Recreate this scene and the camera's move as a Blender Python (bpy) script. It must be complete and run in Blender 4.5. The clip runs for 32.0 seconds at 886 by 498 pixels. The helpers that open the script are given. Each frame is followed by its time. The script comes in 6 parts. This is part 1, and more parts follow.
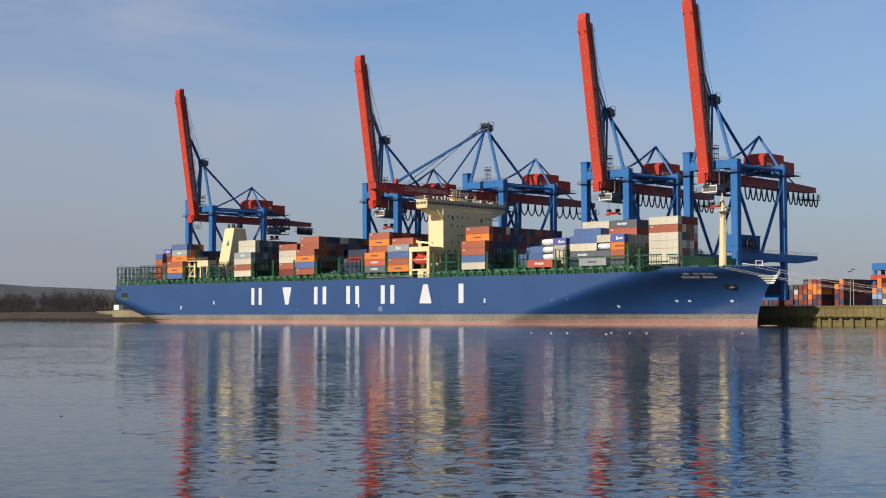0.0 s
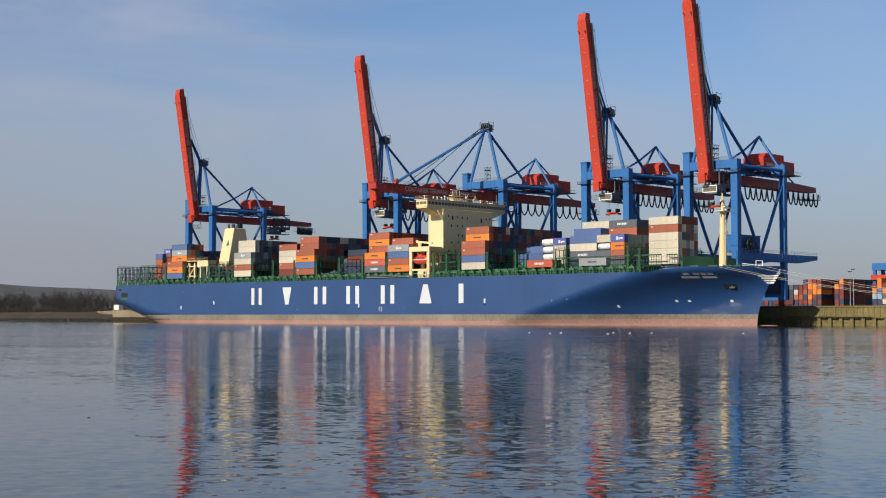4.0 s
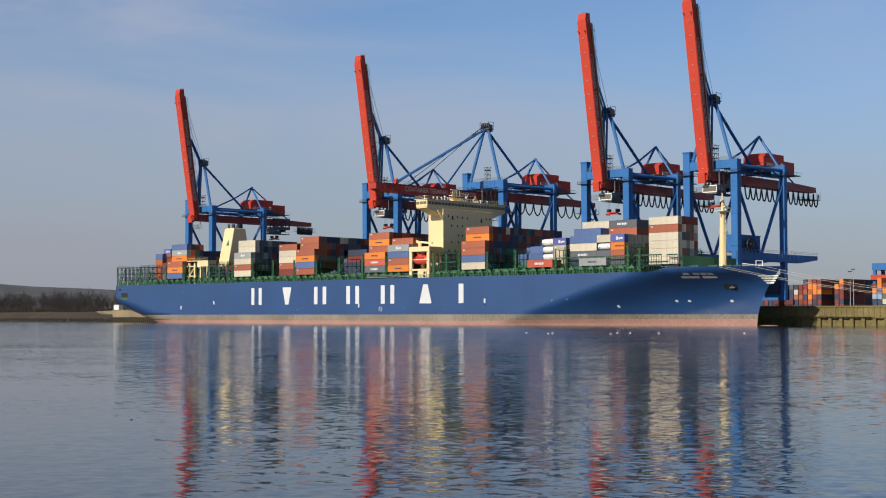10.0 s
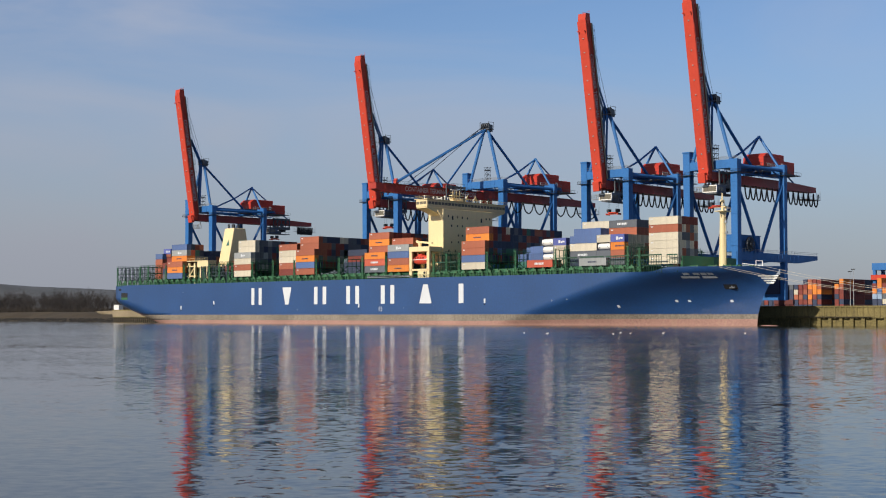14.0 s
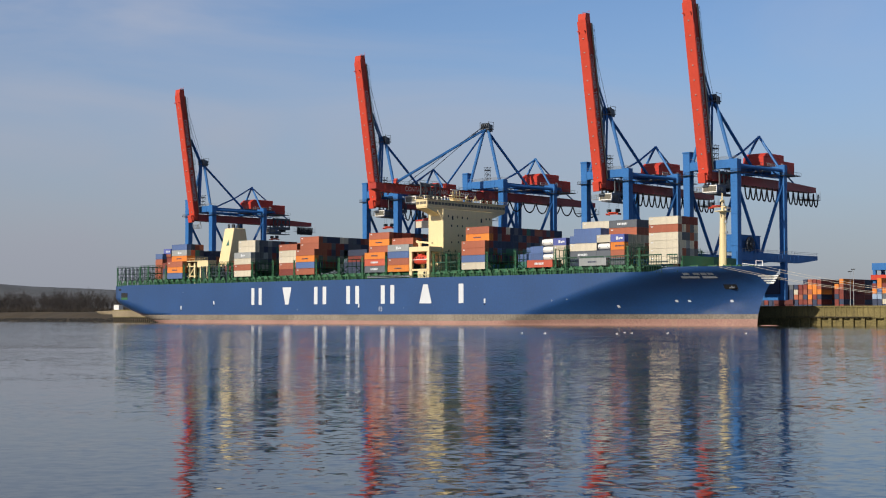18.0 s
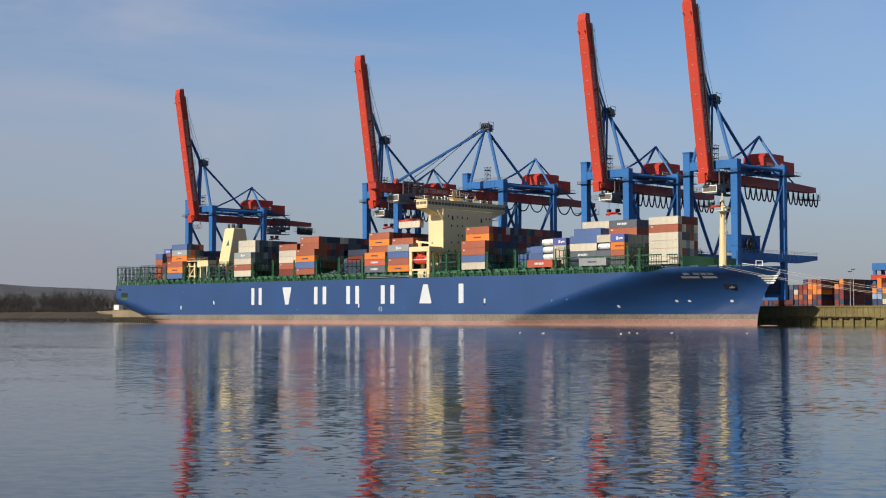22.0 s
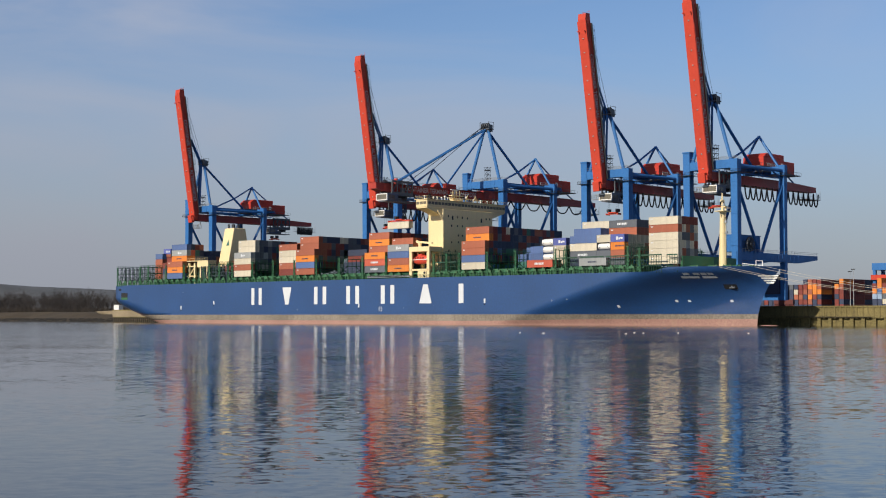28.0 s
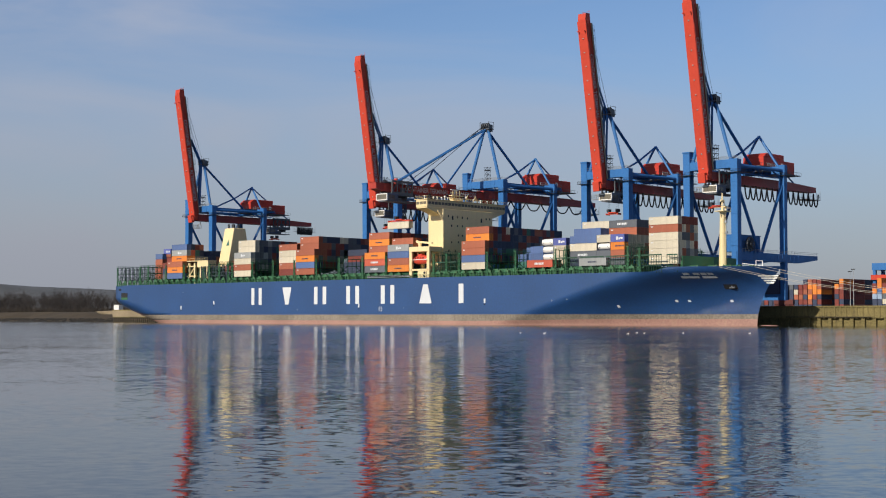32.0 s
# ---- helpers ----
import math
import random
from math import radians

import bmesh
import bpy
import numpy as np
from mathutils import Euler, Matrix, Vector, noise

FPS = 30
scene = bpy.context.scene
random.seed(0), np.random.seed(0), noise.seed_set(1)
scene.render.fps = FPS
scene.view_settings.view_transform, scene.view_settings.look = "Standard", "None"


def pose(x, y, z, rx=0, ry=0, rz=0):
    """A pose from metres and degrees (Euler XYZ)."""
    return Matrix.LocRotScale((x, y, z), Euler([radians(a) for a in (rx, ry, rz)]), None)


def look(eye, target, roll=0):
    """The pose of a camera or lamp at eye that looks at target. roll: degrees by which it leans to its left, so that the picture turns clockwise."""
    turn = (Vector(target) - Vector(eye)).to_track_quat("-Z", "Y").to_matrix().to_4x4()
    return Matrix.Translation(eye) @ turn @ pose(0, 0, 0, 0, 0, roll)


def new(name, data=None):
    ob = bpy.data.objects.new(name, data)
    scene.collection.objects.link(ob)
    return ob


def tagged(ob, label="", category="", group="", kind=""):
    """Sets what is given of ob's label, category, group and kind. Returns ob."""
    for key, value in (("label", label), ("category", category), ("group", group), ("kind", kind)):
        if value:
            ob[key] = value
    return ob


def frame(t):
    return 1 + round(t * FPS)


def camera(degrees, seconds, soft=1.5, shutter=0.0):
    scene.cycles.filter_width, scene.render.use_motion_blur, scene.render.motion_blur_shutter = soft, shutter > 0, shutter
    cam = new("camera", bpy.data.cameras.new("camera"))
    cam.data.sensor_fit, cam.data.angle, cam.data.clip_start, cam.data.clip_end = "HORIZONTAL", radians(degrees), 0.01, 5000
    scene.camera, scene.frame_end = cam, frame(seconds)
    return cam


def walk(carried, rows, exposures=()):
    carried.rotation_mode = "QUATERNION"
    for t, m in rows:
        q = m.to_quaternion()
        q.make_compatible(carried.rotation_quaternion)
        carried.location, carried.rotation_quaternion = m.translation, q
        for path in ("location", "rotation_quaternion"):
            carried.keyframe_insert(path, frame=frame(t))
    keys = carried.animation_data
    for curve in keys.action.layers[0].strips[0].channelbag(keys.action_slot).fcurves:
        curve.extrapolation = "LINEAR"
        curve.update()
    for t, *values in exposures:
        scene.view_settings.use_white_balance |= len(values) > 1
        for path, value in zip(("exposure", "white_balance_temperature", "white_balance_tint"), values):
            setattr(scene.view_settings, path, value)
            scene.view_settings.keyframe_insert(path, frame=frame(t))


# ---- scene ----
# A container ship at a terminal quay across calm water, seen by a camera that stands still on the far bank.

# camera
EYE = (0.0, 0.0, 3.3)
cam = camera(35.49, 32.0, soft=1.1)
LEVEL = pose(*EYE, 92.78, 0, 0)
walk(cam, [(0.0, LEVEL), (32.0, LEVEL)], exposures=[(0.0, 0.0), (32.0, 0.0)])

# world and sun: low winter sun from behind the camera's left shoulder
SUN_AZ = radians(222.0)      # clockwise from +y, which is ahead of the camera
SUN_EL = radians(28.0)
world = bpy.data.worlds.new("sky")
scene.world = world
world.use_nodes = True
wn = world.node_tree.nodes
wl = world.node_tree.links
sky = wn.new("ShaderNodeTexSky")
sky.sky_type = 'NISHITA'
sky.sun_disc = False
sky.sun_elevation = SUN_EL
sky.sun_rotation = SUN_AZ
sky.air_density, sky.dust_density, sky.ozone_density = 1.0, 0.3, 3.0
bg = wn["Background"]
bg.inputs["Strength"].default_value = 0.106
tint = wn.new("ShaderNodeMix")
tint.data_type, tint.blend_type = 'RGBA', 'MULTIPLY'
tint.inputs["Factor"].default_value = 1.0
tint.inputs["B"].default_value = (0.795, 0.845, 0.965, 1)
wl.new(sky.outputs[0], tint.inputs["A"])
# thin high cloud and winter haze
wc = wn.new("ShaderNodeTexCoord")
wm = wn.new("ShaderNodeVectorMath")
wm.operation = 'MULTIPLY'
wm.inputs[1].default_value = (2.2, 2.2, 9.0)
wl.new(wc.outputs["Generated"], wm.inputs[0])
wz = wn.new("ShaderNodeTexNoise")
wz.inputs["Scale"].default_value = 1.3
wz.inputs["Detail"].default_value = 6
wz.inputs["Distortion"].default_value = 0.6
wl.new(wm.outputs[0], wz.inputs["Vector"])
wr = wn.new("ShaderNodeMapRange")
wr.inputs["From Min"].default_value, wr.inputs["From Max"].default_value = 0.38, 0.72
wr.inputs["To Min"].default_value, wr.inputs["To Max"].default_value = 0.0, 0.5
wl.new(wz.outputs["Fac"], wr.inputs["Value"])
veil = wn.new("ShaderNodeMix")
veil.data_type = 'RGBA'
veil.inputs["B"].default_value = (4.45, 4.6, 5.35, 1)
# the cloud is thicker towards the sun's side
side = wn.new("ShaderNodeSeparateXYZ")
wl.new(wc.outputs["Generated"], side.inputs[0])
thick = wn.new("ShaderNodeMapRange")
thick.inputs["From Min"].default_value, thick.inputs["From Max"].default_value = -0.35, 0.35
thick.inputs["To Min"].default_value, thick.inputs["To Max"].default_value = 1.9, 0.35
wl.new(side.outputs["X"], thick.inputs["Value"])
cover = wn.new("ShaderNodeMath")
cover.operation = 'MULTIPLY'
wl.new(wr.outputs[0], cover.inputs[0])
wl.new(thick.outputs[0], cover.inputs[1])
wl.new(cover.outputs[0], veil.inputs["Factor"])
wl.new(tint.outputs["Result"], veil.inputs["A"])
# grey haze towards the horizon
sep = wn.new("ShaderNodeSeparateXYZ")
wl.new(wc.outputs["Generated"], sep.inputs[0])
hz = wn.new("ShaderNodeMapRange")
hz.interpolation_type = 'SMOOTHSTEP'
hz.inputs["From Min"].default_value, hz.inputs["From Max"].default_value = -0.02, 0.24
hz.inputs["To Min"].default_value, hz.inputs["To Max"].default_value = 0.92, 0.0
wl.new(sep.outputs["Z"], hz.inputs["Value"])
haze = wn.new("ShaderNodeMix")
haze.data_type = 'RGBA'
haze.inputs["B"].default_value = (2.73, 2.92, 3.43, 1)
wl.new(hz.outputs[0], haze.inputs["Factor"])
wl.new(veil.outputs["Result"], haze.inputs["A"])
# a clear sky darkens towards the zenith
zen = wn.new("ShaderNodeMapRange")
zen.interpolation_type = 'SMOOTHSTEP'
zen.inputs["From Min"].default_value, zen.inputs["From Max"].default_value = 0.24, 0.8
zen.inputs["To Min"].default_value, zen.inputs["To Max"].default_value = 1.0, 0.38
wl.new(sep.outputs["Z"], zen.inputs["Value"])
dome = wn.new("ShaderNodeVectorMath")
dome.operation = 'SCALE'
wl.new(haze.outputs["Result"], dome.inputs[0])
wl.new(zen.outputs[0], dome.inputs["Scale"])
wl.new(dome.outputs[0], bg.inputs["Color"])

sun_data = bpy.data.lights.new("sun", 'SUN')
sun_data.energy = 4.5
sun_data.angle = radians(0.6)
sun_data.color = (1.0, 0.895, 0.74)
sun = new("sun", sun_data)
to_sun = Vector((math.sin(SUN_AZ) * math.cos(SUN_EL), math.cos(SUN_AZ) * math.cos(SUN_EL), math.sin(SUN_EL)))
sun.matrix_world = look(tuple(to_sun * 900), (0, 0, 0))

# the site: x runs along the ship from its stern to its bow, y from its starboard side to the quay and the land
SITE = pose(-167.4, 706.0, 0, 0, 0, -43.2876)
BEAM = 48.2
DECK = 18.8
QUAY_W = 51.5
QUAY_Z = 7.0

# ---- materials ----


def nodes_of(name):
    m = bpy.data.materials.new(name)
    m.use_nodes = True
    return m, m.node_tree.nodes, m.node_tree.links, m.node_tree.nodes["Principled BSDF"]


def surface(name, colour, rough=0.5, metal=0.0, vary=0.12, grain=1.2, streak=0.0, stain=(0.16, 0.1, 0.06), bump=0.1, spec=0.5, each=0.0):
    """A painted or weathered surface: broad fading, fine grain, and rust or dirt that runs downwards."""
    m, n, l, b = nodes_of(name)
    geo = n.new("ShaderNodeTexCoord")
    big = n.new("ShaderNodeTexNoise")
    big.inputs["Scale"].default_value = 0.16 * grain
    big.inputs["Detail"].default_value = 5
    fine = n.new("ShaderNodeTexNoise")
    fine.inputs["Scale"].default_value = 3.0 * grain
    fine.inputs["Detail"].default_value = 6
    l.new(geo.outputs["Object"], big.inputs["Vector"])
    l.new(geo.outputs["Object"], fine.inputs["Vector"])
    mix = n.new("ShaderNodeMath")
    mix.operation = 'ADD'
    l.new(big.outputs["Fac"], mix.inputs[0])
    l.new(fine.outputs["Fac"], mix.inputs[1])
    ramp = n.new("ShaderNodeMapRange")
    ramp.inputs["From Min"].default_value, ramp.inputs["From Max"].default_value = 0.7, 1.3
    ramp.inputs["To Min"].default_value, ramp.inputs["To Max"].default_value = 1 - vary, 1 + vary
    l.new(mix.outputs[0], ramp.inputs["Value"])
    hsv = n.new("ShaderNodeHueSaturation")
    hsv.inputs["Color"].default_value = (*colour, 1)
    last = ramp.outputs[0]
    if each:
        info = n.new("ShaderNodeObjectInfo")
        er = n.new("ShaderNodeMapRange")
        er.inputs["To Min"].default_value, er.inputs["To Max"].default_value = 1 - each, 1 + each
        l.new(info.outputs["Random"], er.inputs["Value"])
        mul = n.new("ShaderNodeMath")
        mul.operation = 'MULTIPLY'
        l.new(last, mul.inputs[0])
        l.new(er.outputs[0], mul.inputs[1])
        last = mul.outputs[0]
    l.new(last, hsv.inputs["Value"])
    colour_out = hsv.outputs["Color"]
    if streak:
        sc = n.new("ShaderNodeVectorMath")
        sc.operation = 'MULTIPLY'
        sc.inputs[1].default_value = (1.3 * grain, 1.3 * grain, 0.09 * grain)
        l.new(geo.outputs["Object"], sc.inputs[0])
        sn = n.new("ShaderNodeTexNoise")
        sn.inputs["Scale"].default_value = 1.0
        sn.inputs["Detail"].default_value = 5
        l.new(sc.outputs[0], sn.inputs["Vector"])
        sr = n.new("ShaderNodeMapRange")
        sr.inputs["From Min"].default_value, sr.inputs["From Max"].default_value = 0.52, 0.78
        sr.inputs["To Max"].default_value = streak
        l.new(sn.outputs["Fac"], sr.inputs["Value"])
        mx = n.new("ShaderNodeMix")
        mx.data_type = 'RGBA'
        l.new(sr.outputs[0], mx.inputs["Factor"])
        l.new(colour_out, mx.inputs["A"])
        mx.inputs["B"].default_value = (*stain, 1)
        colour_out = mx.outputs["Result"]
    l.new(colour_out, b.inputs["Base Color"])
    b.inputs["Roughness"].default_value = rough
    b.inputs["Metallic"].default_value = metal
    b.inputs["Specular IOR Level"].default_value = spec
    if bump:
        bp = n.new("ShaderNodeBump")
        bp.inputs["Strength"].default_value = bump
        bp.inputs["Distance"].default_value = 0.03
        l.new(fine.outputs["Fac"], bp.inputs["Height"])
        l.new(bp.outputs[0], b.inputs["Normal"])
    return m


HULL_BLUE = surface("hull_blue_paint", (0.009, 0.056, 0.190), 0.6, vary=0.16, grain=0.4, streak=0.3, stain=(0.016, 0.07, 0.18), bump=0.02, spec=0.4)
# a clear gloss over the blue
for socket, value in (("Coat Weight", 0.85), ("Coat Roughness", 0.3), ("Coat IOR", 1.85)):
    HULL_BLUE.node_tree.nodes["Principled BSDF"].inputs[socket].default_value = value
BOOT = surface("faded_boot_top", (0.225, 0.195, 0.16), 0.75, vary=0.35, grain=0.5, streak=0.6, stain=(0.16, 0.12, 0.09))
ANTIFOUL = surface("red_antifouling", (0.36, 0.205, 0.17), 0.7, vary=0.2, grain=0.5, streak=0.35, stain=(0.42, 0.3, 0.2))
HULL_WHITE = surface("white_hull_lettering", (0.64, 0.67, 0.71), 0.5, vary=0.06, streak=0.1, stain=(0.55, 0.5, 0.42))
CREAM = surface("cream_paint", (0.80, 0.66, 0.38), 0.5, vary=0.06, grain=0.5, streak=0.14, stain=(0.5, 0.36, 0.18))
GREEN = surface("green_deck_paint", (0.04, 0.155, 0.075), 0.6, vary=0.3, grain=1.0, streak=0.35, stain=(0.16, 0.12, 0.07))
GREEN_DARK = surface("dark_green_steel", (0.02, 0.07, 0.045), 0.6, vary=0.3, streak=0.3, stain=(0.1, 0.08, 0.05))
SLATE = surface("slate_grey_steel", (0.05, 0.075, 0.095), 0.6, vary=0.3, streak=0.25, stain=(0.12, 0.08, 0.05))
CRANE_BLUE = surface("crane_blue_paint", (0.034, 0.150, 0.405), 0.5, vary=0.14, grain=0.6, streak=0.12, stain=(0.05, 0.13, 0.32), spec=0.3)
CRANE_RED = surface("crane_red_paint", (0.53, 0.062, 0.036), 0.45, vary=0.12, grain=0.5, streak=0.15, stain=(0.4, 0.08, 0.05), spec=0.25)
HOUSE_RED = surface("machinery_house_red", (0.52, 0.05, 0.034), 0.5, vary=0.14, grain=0.5, streak=0.15, stain=(0.3, 0.06, 0.04), spec=0.25)
# the crane red again, darkened to carry the shade on the lowered boom
BOOM_SHADED = surface("shaded_boom_red", (0.40, 0.055, 0.042), 0.5, vary=0.16, grain=0.5, streak=0.3, stain=(0.2, 0.04, 0.035), spec=0.25)
# a darker crane red: the girder's shade is part of this colour
GIRDER_RED = surface("shaded_girder_red", (0.34, 0.045, 0.04), 0.5, vary=0.2, grain=0.5, streak=0.3, stain=(0.13, 0.03, 0.03))
DARK = surface("dark_steel", (0.035, 0.04, 0.05), 0.5, metal=0.3, vary=0.3)
# cable rubber; also the painted shade of openings in the hull
RUBBER_AND_SHADE = surface("black_rubber_and_recess_shade", (0.018, 0.018, 0.02), 0.7, vary=0.2)
STEEL = surface("galvanised_steel", (0.42, 0.44, 0.45), 0.45, metal=0.6, vary=0.15)
TROLLEY_GREY = surface("grey_trolley_steel", (0.10, 0.11, 0.125), 0.55, metal=0.2, vary=0.3)
CAB_GREY = surface("pale_grey_cab_paint", (0.72, 0.71, 0.68), 0.5, vary=0.08)
WHITE = surface("white_paint", (0.8, 0.8, 0.78), 0.5, vary=0.06)
GLASS = surface("dark_window_glass", (0.02, 0.025, 0.03), 0.08, vary=0.1, bump=0)
CAB_GLASS = surface("cab_glass", (0.10, 0.10, 0.10), 0.15, vary=0.2, bump=0)
BRIDGE_GLASS = surface("hazy_bridge_glass", (0.15, 0.135, 0.10), 0.3, vary=0.3, bump=0)
CAB_NAVY = surface("navy_cab_paint", (0.05, 0.075, 0.14), 0.5, vary=0.15)
LIFE_RED = surface("lifeboat_red", (0.60, 0.07, 0.04), 0.4, vary=0.08)
CONCRETE = surface("quay_concrete", (0.185, 0.150, 0.058), 0.85, vary=0.45, grain=0.7, streak=0.85, stain=(0.07, 0.055, 0.03), bump=0.4)
CONCRETE_DARK = surface("tarred_quay_timber", (0.06, 0.05, 0.035), 0.85, vary=0.3, grain=0.8, bump=0.4)
SHEET_PILE = surface("sheet_pile_beige", (0.27, 0.22, 0.145), 0.8, vary=0.25, grain=0.7, streak=0.5, stain=(0.2, 0.15, 0.09))
ROPE = surface("mooring_rope", (0.5, 0.47, 0.4), 0.8, vary=0.15)
APRON = surface("apron_asphalt", (0.06, 0.06, 0.06), 0.85, vary=0.25, grain=0.3)

CONT = {}
for key, name, colour in (
        ("W", "cream_white_container_paint", (0.60, 0.55, 0.44)), ("T", "terracotta_container_paint", (0.36, 0.112, 0.062)),
        ("O", "orange_container_paint", (0.70, 0.22, 0.035)), ("B", "slate_blue_container_paint", (0.085, 0.145, 0.32)),
        ("P", "violet_blue_container_paint", (0.10, 0.13, 0.40)), ("G", "grey_container_paint", (0.30, 0.32, 0.33)),
        ("N", "navy_container_paint", (0.035, 0.05, 0.10)), ("K", "maroon_container_paint", (0.20, 0.04, 0.03)),
        ("R", "red_container_paint", (0.50, 0.105, 0.06)), ("E", "green_container_paint", (0.04, 0.15, 0.12)),
        ("D", "dark_grey_container_paint", (0.11, 0.125, 0.15)), ("L", "pale_blue_container_paint", (0.30, 0.40, 0.55))):
    CONT[key] = surface(name, colour, 0.55, vary=0.12, grain=0.9, streak=0.3,
                        stain=(0.30 * colour[0] + 0.06, 0.3 * colour[1] + 0.03, 0.3 * colour[2] + 0.02), bump=0.15, each=0.10)
WORDS = {"W": "white", "T": "terracotta", "O": "orange", "B": "slate blue", "P": "violet blue", "G": "grey", "N": "navy",
         "K": "maroon", "R": "red", "E": "green", "D": "dark grey", "L": "pale blue"}

# water: dark, glossy, with low ripples at three sizes that lie across the view
WATER, n, l, b = nodes_of("harbour_water")
b.inputs["Base Color"].default_value = (0.014, 0.016, 0.016, 1)
b.inputs["Roughness"].default_value = 0.06
b.inputs["IOR"].default_value = 1.33
tc = n.new("ShaderNodeTexCoord")


def ripple(scale, detail):
    sc = n.new("ShaderNodeVectorMath")
    sc.operation = 'MULTIPLY'
    sc.inputs[1].default_value = scale
    l.new(tc.outputs["Object"], sc.inputs[0])
    t = n.new("ShaderNodeTexNoise")
    t.inputs["Scale"].default_value = 1.0
    t.inputs["Detail"].default_value = detail
    t.inputs["Roughness"].default_value = 0.5
    l.new(sc.outputs[0], t.inputs["Vector"])
    return t.outputs["Fac"]


# slopes of the ripples, as two independent fields at each size: long low undulations, wavelets, and fine ripples on them
def slopes(scale, detail, steep, shift):
    mv = n.new("ShaderNodeVectorMath")
    mv.operation = 'MULTIPLY_ADD'
    mv.inputs[1].default_value = scale
    mv.inputs[2].default_value = shift
    l.new(tc.outputs["Object"], mv.inputs[0])
    tx = n.new("ShaderNodeTexNoise")
    tx.inputs["Scale"].default_value = 1.0
    tx.inputs["Detail"].default_value = detail
    tx.inputs["Roughness"].default_value = 0.5
    l.new(mv.outputs[0], tx.inputs["Vector"])
    mid = n.new("ShaderNodeVectorMath")
    mid.operation = 'SUBTRACT'
    mid.inputs[1].default_value = (0.5, 0.5, 0.5)
    l.new(tx.outputs["Color"], mid.inputs[0])
    amp = n.new("ShaderNodeVectorMath")
    amp.operation = 'MULTIPLY'
    amp.inputs[1].default_value = (steep[0], steep[1], 0.0)
    l.new(mid.outputs[0], amp.inputs[0])
    return amp.outputs[0]


def total(a, c):
    ad = n.new("ShaderNodeVectorMath")
    ad.operation = 'ADD'
    l.new(a, ad.inputs[0])
    l.new(c, ad.inputs[1])
    return ad.outputs[0]


def scaled(a, k):
    sv = n.new("ShaderNodeVectorMath")
    sv.operation = 'SCALE'
    l.new(a, sv.inputs[0])
    l.new(k, sv.inputs["Scale"])
    return sv.outputs[0]


def eased(value, x0, x1, y0, y1):
    mr = n.new("ShaderNodeMapRange")
    mr.interpolation_type = 'SMOOTHSTEP'
    mr.inputs["From Min"].default_value, mr.inputs["From Max"].default_value = x0, x1
    mr.inputs["To Min"].default_value, mr.inputs["To Max"].default_value = y0, y1
    l.new(value, mr.inputs["Value"])
    return mr.outputs[0]


fine = total(total(slopes((2.7, 3.8, 1), 3, (0.14, 0.168), (3.1, 7.7, 0)), slopes((0.9, 1.2, 1), 2, (0.055, 0.06), (11.3, 2.9, 0))),
             slopes((0.3, 0.3, 1), 1, (0.014, 0.016), (1.7, 8.2, 0)))
# the water lies calmer off the bank, in the lee of the point, and in slicks of its own
along = n.new("ShaderNodeVectorMath")
along.operation = 'DOT_PRODUCT'
along.inputs[1].default_value = (1.0, 0.2, 0.0)
l.new(tc.outputs["Object"], along.inputs[0])
slick = n.new("ShaderNodeMath")
slick.operation = 'MULTIPLY'
l.new(eased(along.outputs["Value"], -8.0, 4.0, 0.62, 1.0), slick.inputs[0])
l.new(eased(ripple((0.035, 0.05, 1), 2), 0.36, 0.58, 0.6, 1.1), slick.inputs[1])
# a light breeze roughens it further out
far = n.new("ShaderNodeSeparateXYZ")
l.new(tc.outputs["Object"], far.inputs[0])
fine = scaled(fine, eased(far.outputs["Y"], 60.0, 300.0, 1.0, 0.8))
# and more so on the open water off the ship's stern
open_water = n.new("ShaderNodeVectorMath")
open_water.operation = 'DOT_PRODUCT'
open_water.inputs[1].default_value = (1.0, 0.3, 0.0)
l.new(tc.outputs["Object"], open_water.inputs[0])
gust = n.new("ShaderNodeMath")
gust.operation = 'MULTIPLY'
l.new(eased(open_water.outputs["Value"], 15.0, 50.0, 1.8, 0.0), gust.inputs[0])
l.new(eased(far.outputs["Y"], 120.0, 320.0, 0.0, 1.0), gust.inputs[1])
stronger = n.new("ShaderNodeMath")
stronger.operation = 'ADD'
stronger.inputs[1].default_value = 1.0
l.new(gust.outputs[0], stronger.inputs[0])
fine = scaled(fine, stronger.outputs[0])
steepness = total(scaled(fine, slick.outputs[0]), slopes((0.012, 0.06, 1), 1, (0.006, 0.016), (5.3, 1.9, 0)))
# far out, the sides of the wavelets that face the near bank hide the others
lean = n.new("ShaderNodeCombineXYZ")
l.new(eased(far.outputs["Y"], 60.0, 280.0, 0.0, -0.011), lean.inputs["Y"])
steepness = total(steepness, lean.outputs[0])
level = n.new("ShaderNodeVectorMath")
level.operation = 'ADD'
level.inputs[1].default_value = (0.0, 0.0, 1.0)
l.new(steepness, level.inputs[0])
unit = n.new("ShaderNodeVectorMath")
unit.operation = 'NORMALIZE'
l.new(level.outputs[0], unit.inputs[0])
l.new(unit.outputs[0], b.inputs["Normal"])

